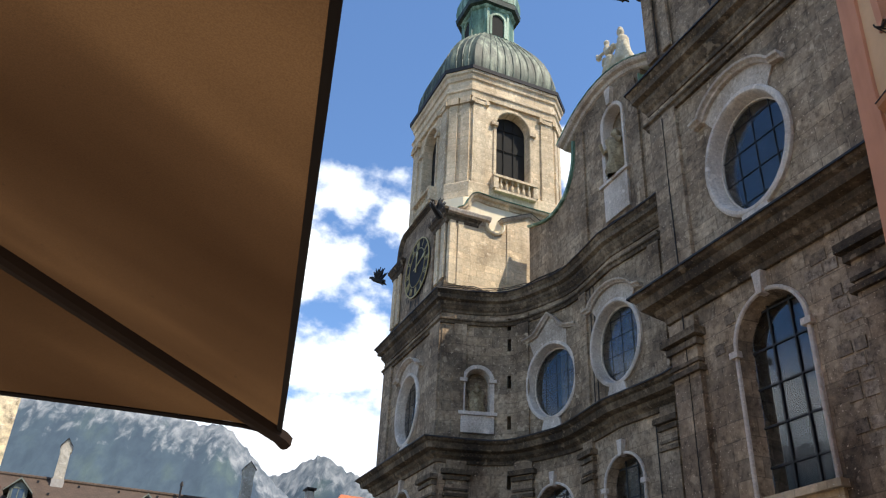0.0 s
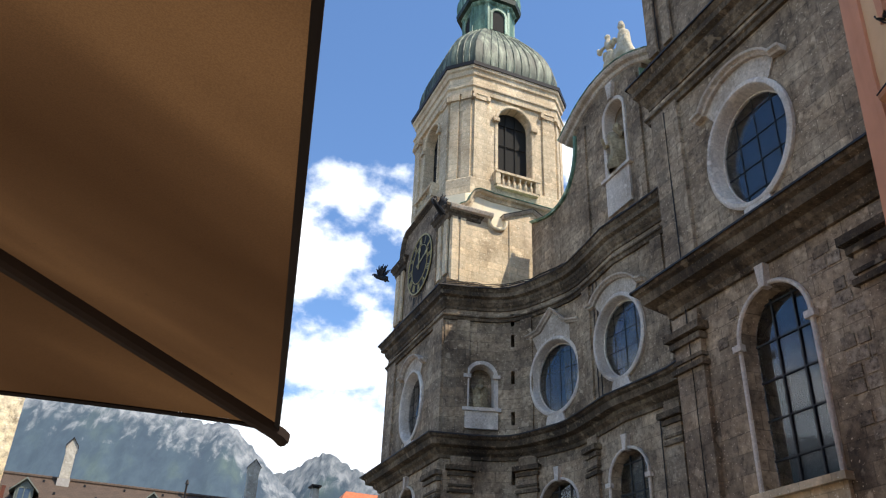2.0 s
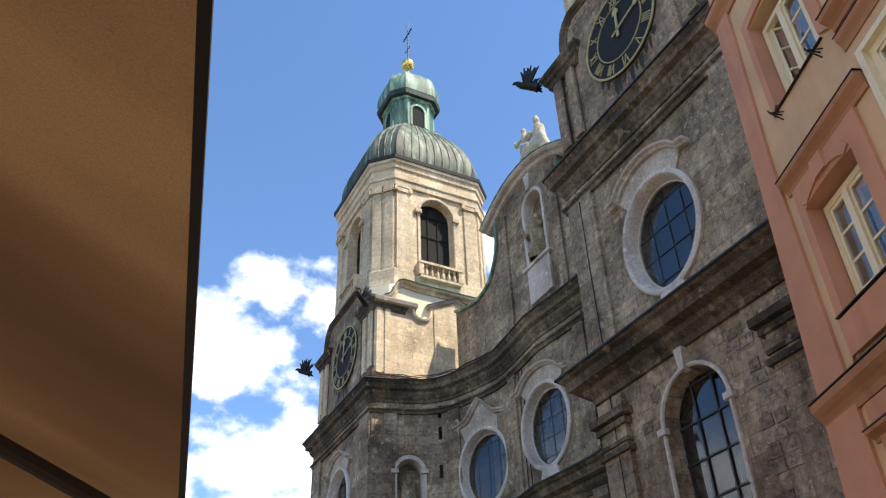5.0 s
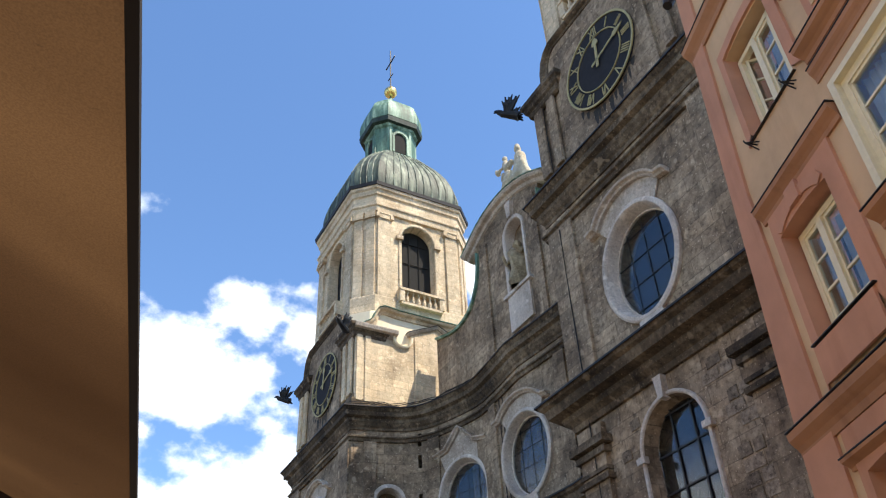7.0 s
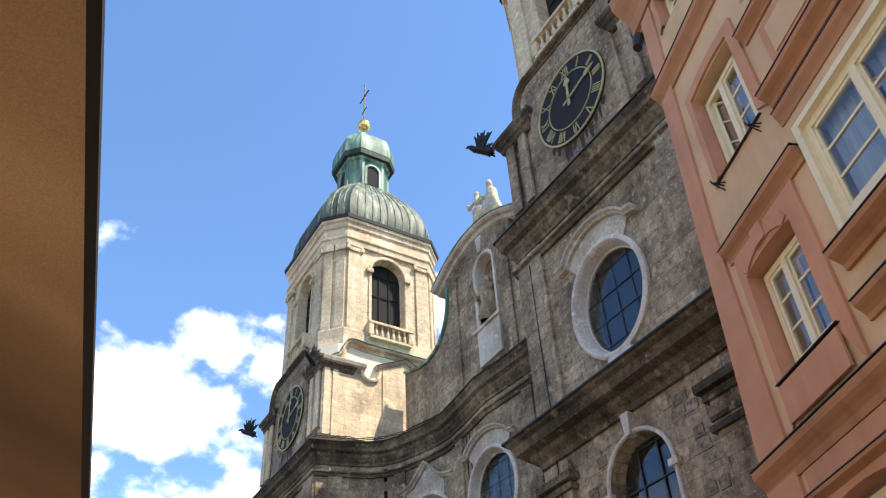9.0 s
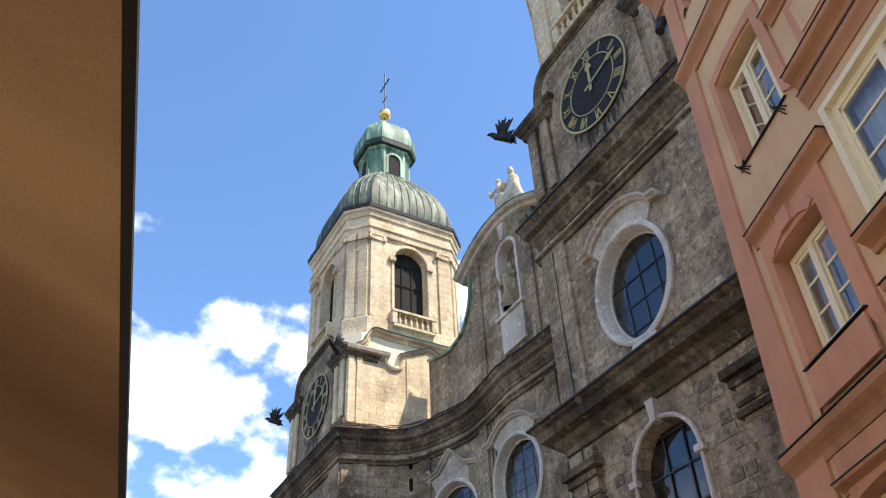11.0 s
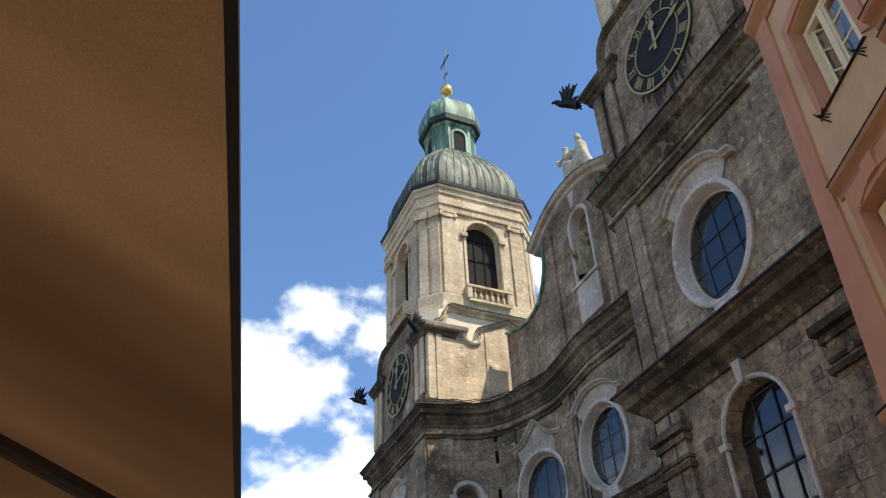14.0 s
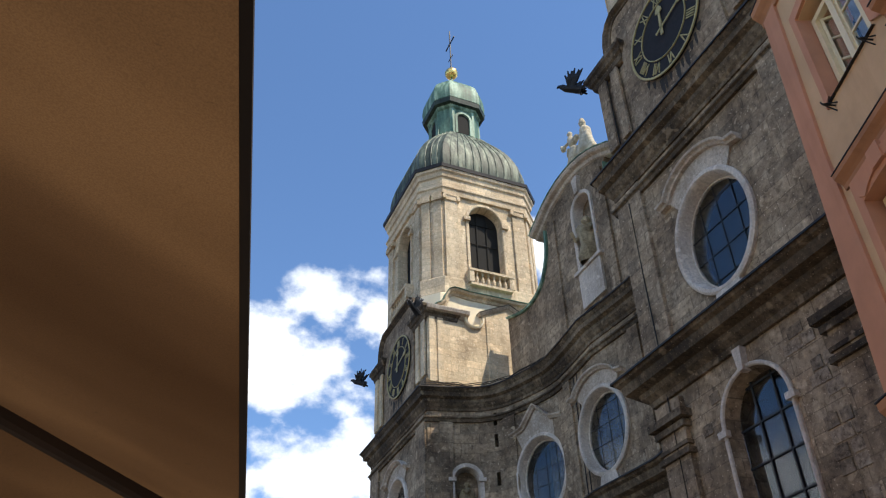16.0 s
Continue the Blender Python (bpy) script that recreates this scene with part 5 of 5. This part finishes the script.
for k in range(62):
    if me_cap is None:
        g = bmesh.new()
        bmesh.ops.create_cone(g, cap_ends=True, segments=8, radius1=0.14, radius2=0.12, depth=0.4, matrix=Matrix.Rotation(math.pi / 2, 4, "Y"))
        me_cap = mesh_of(g, SLATE, "ridge_tile")
    shared("ridge_tile", me_cap, Matrix.Translation((X0 + 0.2 + 0.4 * k, RY - EY, RZ + 0.02)), long_house)


STACK = stone("weathered_chimney_plaster", (0.30, 0.26, 0.21), (0.46, 0.42, 0.35), (0.56, 0.52, 0.45), 5.0, 0.4, 0.3)


def chimney(x, y, z0, z1, w, cap, mat):
    ch = thing("chimney", "tall plastered chimney with gabled cap on a tiled roof", "chimney", (x, y, z0), "chimneys on the long roof")
    g = bmesh.new()
    if cap:
        prism(g, [(-w / 2, 0), (w / 2, 0), (w / 2 * 0.94, z1 - z0 - 0.75), (w / 2 * 1.12, z1 - z0 - 0.65), (w / 2 * 1.12, z1 - z0 - 0.4), (0, z1 - z0), (-w / 2 * 1.12, z1 - z0 - 0.4), (-w / 2 * 1.12, z1 - z0 - 0.65), (-w / 2 * 0.94, z1 - z0 - 0.75)], -0.35, 0.35, wall_frame((0, 0), (1, 0)))
    else:
        box(g, -w / 2, w / 2, -0.3, 0.3, 0, z1 - z0 - 0.2)
    part("shaft", g, mat, ch)
    g = bmesh.new()
    if cap:
        h = z1 - z0
        for s in (-1, 1):
            prism(g, [(s * w * 0.62, h - 0.46), (s * w * 0.62, h - 0.40), (0, h + 0.06), (0, h)], -0.42, 0.42, wall_frame((0, 0), (1, 0)))
    else:
        box(g, -w * 0.75, w * 0.75, -0.45, 0.45, z1 - z0 - 0.1, z1 - z0)
        for s in (-1, 1):
            box(g, s * w * 0.4 - 0.04, s * w * 0.4 + 0.04, -0.3, 0.3, z1 - z0 - 0.25, z1 - z0 - 0.1)
    part("cap", g, TAR, ch)
    g = bmesh.new()
    box(g, -w * 0.6, w * 0.6, -0.42, 0.42, -0.5, 0.2)
    part("flashing", g, plain("chimney_flashing", (0.36, 0.33, 0.30), 0.6), ch)
    return ch


chimney(50.8 * math.tan(radians(-1.85)), 50.5, 11.7, 14.15, 0.54, True, STACK)
chimney(50.8 * math.tan(radians(9.65)), 50.5, 11.7, 14.35, 0.62, True, STACK)
chimney(50.8 * math.tan(radians(13.8)), 50.3, 11.6, 13.3, 0.42, False, STACK)
bm = bmesh.new()
tube(bm, [(4.9, 50.3, 11.6), (4.9, 50.3, 12.5)], 0.06, 8)
tube(bm, [(4.9, 50.3, 12.45), (4.9, 50.3, 12.7)], 0.12, 8, 0.4)
lp("vent_pipe", bm, TAR)
GREY = plain("grey_green_dormer_sheet", (0.15, 0.165, 0.135), 0.6)


def dormer(x):
    y = EY + 1.1
    z = EZ + (RZ - EZ) * 1.1 / (RY - EY)
    d = thing("dormer", "small grey gabled dormer window in a tiled roof", "dormer", (x, y, z), "dormers in the long roof")
    d.scale = (0.78, 0.78, 0.78)
    fm = wall_frame((0, 0), (1, 0))
    g = bmesh.new()
    prism(g, [(-0.55, -0.1), (0.55, -0.1), (0.55, 1.0), (0, 1.55), (-0.55, 1.0)], -2.6, 0.0, fm)
    part("body", g, GREY, d)
    for s in (-1, 1):
        g = bmesh.new()
        prism(g, [(s * 0.9, 0.72), (s * 0.86, 0.84), (0, 1.72), (0, 1.58)], -2.6, 0.25, fm)
        part("roof_slope", g, GREY, d)
    g = bmesh.new()
    box2(g, -0.36, 0.36, 0.05, 0.98, 0.002, 0.03, fm)
    w = part("pane", g, plain("dark_dormer_glass", (0.05, 0.07, 0.1), 0.1), d)
    for a_, b_, c_, e_ in ((-0.42, -0.34, 0, 1.04), (0.34, 0.42, 0, 1.04), (-0.03, 0.03, 0, 1.04), (-0.42, 0.42, 0.98, 1.06), (-0.42, 0.42, -0.04, 0.04)):
        g = bmesh.new()
        box2(g, a_, b_, c_, e_, 0.03, 0.06, fm)
        part("frame_bar", g, GREY, d)


for a_ in (-3.9, 3.62, 12.6):
    dormer((EY + 1.1) * math.tan(radians(a_)))
# snow hooks on the slope
g = bmesh.new()
box(g, -0.06, 0.06, -0.05, 0.05, 0.0, 0.12)
hook_me = mesh_of(g, IRON, "snow_hook")
for r in range(3):
    for k in range(14):
        f = 0.88 - 0.02 * r - (0.0 if r == 0 else 0.28 * r)
        shared("snow_hook", hook_me, Matrix.Translation((X0 + 1 + 2.1 * k + 0.7 * r, f * (RY - EY), EZ + f * (RZ - EZ))), long_house)

# red roof beyond
red = thing("red_roofed_house", "house with bright orange clay tile hipped roof", "house", (25, 78, 0))
r_inv = Matrix.Translation((-25, -78, 0))
bm = bmesh.new()
box(bm, 20.5, 40.0, 75.0, 88.0, 0, 15.6)
part("wall", bm, OCHRE, red).matrix_parent_inverse = r_inv
bm = bmesh.new()
v = [bm.verts.new(p) for p in ((19.6, 74.4, 15.4), (40.5, 74.4, 15.4), (40.5, 88.6, 15.4), (19.6, 88.6, 15.4), (23.2, 80.5, 20.2), (36.0, 80.5, 20.2))]
for q in ((0, 1, 5, 4), (1, 2, 5), (2, 3, 4, 5), (3, 0, 4), (3, 2, 1, 0)):
    bm.faces.new([v[i] for i in q])
part("roof", bm, REDTILE, red).matrix_parent_inverse = r_inv


# ---- mountains ----
def mountain_mat():
    """Forest below, pale rock near the crest with gullies running down; UV holds the bearing and the share of the way up."""
    m = Mat("haze_tinted_alpine_slopes", 1.0)
    uv = m.t.nodes.new("ShaderNodeSeparateXYZ")
    m.link(m.tc.outputs["UV"], uv.inputs[0])

    def calc(op, a, b):
        n_ = m.t.nodes.new("ShaderNodeMath")
        n_.operation = op
        for i, v in enumerate((a, b)):
            if isinstance(v, (int, float)):
                n_.inputs[i].default_value = v
            else:
                m.link(v, n_.inputs[i])
        return n_.outputs[0]
    up = uv.outputs[1]
    # slanting gullies: bearing shifted by height
    com = m.t.nodes.new("ShaderNodeCombineXYZ")
    m.link(calc("ADD", uv.outputs[0], calc("MULTIPLY", up, -5.0)), com.inputs[0])
    m.link(calc("MULTIPLY", up, 11.0), com.inputs[1])
    gully = m.noise(0.75, 8.0, 0.62, (1, 1, 1), com.outputs[0], 0.6)
    crag = m.noise(1.7, 9.0, 0.6, (1, 1, 1), com.outputs[0], 0.4)
    patch = m.noise(0.35, 5.0, 0.55, (1, 1, 1), com.outputs[0])
    height = calc("ADD", up, calc("ADD", calc("MULTIPLY", calc("SUBTRACT", gully, 0.5), 0.42), calc("MULTIPLY", calc("SUBTRACT", crag, 0.5), 0.22)))
    # the bluish haze of distance is mixed into the forest and rock colours
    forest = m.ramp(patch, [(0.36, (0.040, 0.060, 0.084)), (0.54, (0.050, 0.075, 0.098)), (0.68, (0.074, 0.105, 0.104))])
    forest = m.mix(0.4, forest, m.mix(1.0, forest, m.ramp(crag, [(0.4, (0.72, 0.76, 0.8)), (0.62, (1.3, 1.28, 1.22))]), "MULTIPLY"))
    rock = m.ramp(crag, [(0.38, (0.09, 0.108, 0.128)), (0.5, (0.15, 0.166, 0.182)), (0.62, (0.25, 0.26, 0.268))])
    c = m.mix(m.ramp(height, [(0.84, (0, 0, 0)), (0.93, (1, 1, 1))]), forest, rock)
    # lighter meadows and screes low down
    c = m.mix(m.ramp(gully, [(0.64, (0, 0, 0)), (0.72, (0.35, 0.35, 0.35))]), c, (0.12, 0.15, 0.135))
    m.color(c)
    m.bump(crag, 0.2, 10.0)
    return m.m


RIDGE = [(-60, 15.0), (-40, 16.5), (-20, 17.6), (-5, 17.1), (0.1, 17.3), (2, 17.0), (4, 16.6), (6.3, 16.0), (7.2, 16.35), (8.0, 16.0), (8.8, 15.4), (9.6, 14.7), (10.5, 13.9), (11.5, 12.9), (12.5, 12.2), (14.3, 11.0), (18, 9.8), (30, 9.0), (60, 9.5)]
BACK = [(-10, 8.0), (8, 11.0), (10.6, 13.1), (11.4, 13.35), (12.3, 13.6), (13.4, 14.4), (14.3, 14.9), (15.0, 14.8), (16, 14.2), (18, 13.5), (25, 12.5), (45, 11.0)]


def massif(name, ridge, near, far, rough, label):
    az_, el_ = zip(*ridge)
    n_a, n_r = 420, 60
    bm_ = bmesh.new()
    rows = []
    for j in range(n_r + 1):
        f = j / n_r
        row = []
        for i in range(n_a + 1):
            a_ = radians(ridge[0][0] + (ridge[-1][0] - ridge[0][0]) * i / n_a)
            top = math.tan(radians(float(np.interp(math.degrees(a_), az_, el_)))) * far
            r_ = near + (far - near) * f
            x_, y_ = r_ * math.sin(a_), r_ * math.cos(a_)
            deg = math.degrees(a_)
            warp = noise.noise(Vector((deg * 0.22, f * 1.7, 5.0))) * 3.0
            g1 = abs(noise.noise(Vector(((deg + warp) * 0.42, f * 0.5, 1.3))))
            g2 = abs(noise.noise(Vector(((deg + warp) * 1.15, f * 1.3, 7.7))))
            g3 = noise.fractal(Vector((deg * 2.2, f * 5.0, 2.1)), 0.9, 2.0, 4)
            z_ = top * (f ** 1.1) + rough * (1.1 * (g1 - 0.25) + 0.45 * (g2 - 0.25)) * math.sin(math.pi * f) + 5.0 * g3 * f
            z_ += (noise.noise(Vector((deg * 2.6, 0, 0))) * 16.0 + noise.noise(Vector((deg * 7.0, 0, 4))) * 7.0) * f ** 3
            row.append(bm_.verts.new((x_, y_, max(z_, -5))))
        rows.append(row)
    uv_ = bm_.loops.layers.uv.new("slope")
    span_ = ridge[-1][0] - ridge[0][0]
    for j, (a_, b_) in enumerate(zip(rows, rows[1:])):
        for i in range(n_a):
            fc = bm_.faces.new((a_[i], a_[i + 1], b_[i + 1], b_[i]))
            for lp_, (di, dj) in zip(fc.loops, ((0, 0), (1, 0), (1, 1), (0, 1))):
                lp_[uv_].uv = (ridge[0][0] + span_ * (i + di) / n_a, (j + dj) / n_r)
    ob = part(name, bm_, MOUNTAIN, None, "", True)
    tagged(ob, label, "mountain", "", "structure")


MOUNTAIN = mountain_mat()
massif("backdrop_mountain", RIDGE, 2600.0, 3600.0, 22.0, "forested mountain range in haze-tinted blue-green with pale rocky crest")
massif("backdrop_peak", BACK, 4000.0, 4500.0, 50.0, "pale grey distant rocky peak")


# ---- parasol ----
def canvas():
    m = Mat("brown_canvas", 0.95)
    weave = m.noise(420.0, 2.0, 0.5)
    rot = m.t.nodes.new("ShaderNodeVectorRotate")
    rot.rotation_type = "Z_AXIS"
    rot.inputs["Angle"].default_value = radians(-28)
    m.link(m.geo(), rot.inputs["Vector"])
    # soft bands of light on the cloth, put into its colour as stretched noise
    light_bands = m.noise(2.1, 3.0, 0.45, (0.3, 1.0, 1.0), rot.outputs[0])
    c = m.ramp(light_bands, [(0.32, (0.048, 0.0238, 0.0107)), (0.5, (0.076, 0.0396, 0.0182)), (0.68, (0.134, 0.0725, 0.0325))])
    spots = m.noise(55.0, 2.0, 0.5)
    c = m.mix(m.ramp(spots, [(0.72, (0, 0, 0)), (0.78, (0.35, 0.35, 0.35))]), c, (0.025, 0.015, 0.008))
    c = m.mix(0.35, c, m.mix(1.0, c, m.ramp(weave, [(0.35, (0.6, 0.6, 0.6)), (0.65, (1.2, 1.2, 1.2))]), "MULTIPLY"))
    tr = m.t.nodes.new("ShaderNodeBsdfTranslucent")
    m.link(c, tr.inputs["Color"])
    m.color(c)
    m.b.inputs["Specular IOR Level"].default_value = 0.15
    mix_s = m.t.nodes.new("ShaderNodeMixShader")
    mix_s.inputs[0].default_value = 0.42
    m.link(m.b.outputs[0], mix_s.inputs[1])
    m.link(tr.outputs[0], mix_s.inputs[2])
    m.link(mix_s.outputs[0], m.out.inputs["Surface"])
    m.bump(weave, 0.25, 0.0015)
    return m.m


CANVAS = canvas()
HEM = plain("dark_hem_webbing", (0.012, 0.006, 0.004), 0.95)
RIB = plain("brown_rib_pocket", (0.028, 0.0135, 0.007), 0.9)
TIP, SIDE = Vector((0.372, 2.10, 2.22)), 3.0
EU, EV = Vector((-math.sin(radians(11.7)), -math.cos(radians(11.7)), 0)), Vector((-math.cos(radians(11.7)), math.sin(radians(11.7)), 0))
para = thing("parasol", "large square brown canvas café parasol", "parasol", tuple(TIP + (EU + EV) * SIDE / 2 - Vector((0, 0, 2.22))))
p_inv = Matrix.Translation(-para.location)
corner = [TIP, TIP + EU * SIDE, TIP + (EU + EV) * SIDE, TIP + EV * SIDE]
top = TIP + (EU + EV) * SIDE / 2 + Vector((0, 0, 0.345))


def on_canopy(k, f, s):
    """A point of panel k: f from rim to top, s along the rim."""
    a_, b_ = corner[k], corner[(k + 1) % 4]
    rim = a_ + (b_ - a_) * s
    mid = (a_ + b_) / 2
    inw = (top - mid)
    inw.z = 0
    rim = rim + inw.normalized() * (-0.004 if k == 0 else 0.10) * (4 * s * (1 - s)) ** 0.45 + Vector((0, 0, 0.012 * math.sin(math.pi * s)))
    p = rim + (top - rim) * f
    p.z -= 0.045 * math.sin(math.pi * f) * math.sin(math.pi * s)
    return p


for k in range(4):
    g = bmesh.new()
    n1, n2 = 14, 24
    rows = [[g.verts.new(on_canopy(k, i / n1 * 0.985, j / n2)) for j in range(n2 + 1)] for i in range(n1 + 1)]
    for a_, b_ in zip(rows, rows[1:]):
        for j in range(n2):
            g.faces.new((a_[j], a_[j + 1], b_[j + 1], b_[j]))
    pan = part("canopy_panel", g, CANVAS, para, "brown canvas panel with soft light bands in its colour", True)
    pan.matrix_parent_inverse = p_inv
    g = bmesh.new()
    edge = [on_canopy(k, 0.0, j / 30) for j in range(31)]
    inn = [on_canopy(k, 0.009, j / 30) - Vector((0, 0, 0.004)) for j in range(31)]
    low = [p - Vector((0, 0, 0.012)) for p in edge]
    ring(g, [[tuple(p) for p in edge], [tuple(p) for p in low], [tuple(p - Vector((0, 0, 0.006))) for p in inn]], closed=False)
    part("hem", g, HEM, para).matrix_parent_inverse = p_inv
    g = bmesh.new()
    line = [on_canopy(k, f / 10, 0.0) - Vector((0, 0, 0.018)) for f in range(10)]
    d = (line[1] - line[0]).normalized()
    line = [line[0] - d * 0.02 - Vector((0, 0, 0.006))] + line
    sidev = d.cross(Vector((0, 0, 1))).normalized()
    rows = [[tuple(p + sidev * 0.024 + Vector((0, 0, 0.014))), tuple(p + sidev * 0.02 - Vector((0, 0, 0.006))), tuple(p + sidev * 0.008 - Vector((0, 0, 0.013))), tuple(p - sidev * 0.008 - Vector((0, 0, 0.013))), tuple(p - sidev * 0.02 - Vector((0, 0, 0.006))), tuple(p - sidev * 0.024 + Vector((0, 0, 0.014)))] for p in line]
    rr_ = ring(g, rows)
    g.faces.new(rr_[0])
    g.faces.new(rr_[-1][::-1])
    part("rib", g, RIB, para).matrix_parent_inverse = p_inv
base = para.location
g = bmesh.new()
tube(g, [base + Vector((0, 0, 0.05)), Vector((top.x, top.y, top.z + 0.05))], 0.03, 14)
part("pole", g, plain("painted_pole", (0.3, 0.28, 0.25), 0.4, 0.5), para).matrix_parent_inverse = p_inv
g = bmesh.new()
bmesh.ops.create_cone(g, cap_ends=True, segments=24, radius1=0.42, radius2=0.34, depth=0.14, matrix=Matrix.Translation(base + Vector((0, 0, 0.07))))
part("foot", g, plain("concrete_foot", (0.3, 0.29, 0.27), 0.9), para).matrix_parent_inverse = p_inv

# ---- unseen plain walls added behind the camera: close the street, cut skylight ----
for nm, (x0, x1, y0, y1, z1) in (("wall_west", (-8.0, -7.0, -20.0, 14.0, 13.0)), ("wall_south", (-8.0, 5.0, -21.0, -20.0, 12.0))):
    bm = bmesh.new()
    box(bm, x0, x1, y0, y1, 0, z1)
    tagged(part(nm, bm, OCHRE), "unseen plain ochre plaster wall added to close the street and cut skylight", "wall", "", "structure")


# ---- uneven squared stones on the near tower's front ----
BLOCK = stone("dark_squared_stone", (0.11, 0.078, 0.053), (0.195, 0.145, 0.10), (0.28, 0.215, 0.155), 7.0, 0.9, 0.3)
BLOCK_PALE = stone("pale_squared_stone", (0.20, 0.15, 0.108), (0.30, 0.23, 0.165), (0.39, 0.31, 0.23), 7.0, 0.9, 0.3)
rng = random.Random(11)
BM = wall_frame((XF, R_Y), (0, -1))
protos = []
for k in range(8):
    g = bmesh.new()
    rr = random.Random(k)
    w_, h_ = rr.uniform(0.30, 0.62), 0.30
    prism(g, [(-w_ / 2 + rr.uniform(0, 0.03), 0.012), (w_ / 2 - rr.uniform(0, 0.03), rr.uniform(0.0, 0.025)), (w_ / 2 - rr.uniform(0, 0.04), h_ - 0.012), (0, h_ - rr.uniform(0, 0.02)), (-w_ / 2 + rr.uniform(0, 0.04), h_ - 0.02)], -0.02, rr.uniform(0.012, 0.03), taper=0.97, center=(0, h_ / 2))
    protos.append((w_, mesh_of(g, BLOCK if k % 2 else BLOCK_PALE, "block")))


def courses(u0, u1, v0, v1, skip):
    v = v0
    while v < v1:
        u = u0 + rng.uniform(0, 0.2)
        while u < u1:
            w_, me = protos[rng.randrange(8)]
            if rng.random() > 0.22 and not skip(u + w_ / 2, v):
                shared("block", me, BM @ Matrix.Translation((u + w_ / 2, v, 0)), front_wall)
            u += w_ + 0.02
        v += 0.32


def in_window(u, v):
    return abs(u + 0.4) < 1.75 and v < 9.3 or math.hypot(u + 0.4, v - 9.1) < 1.65


courses(-2.4, 2.0, 9.2, 10.6, in_window)
courses(1.0, 2.0, 6.0, 9.2, in_window)
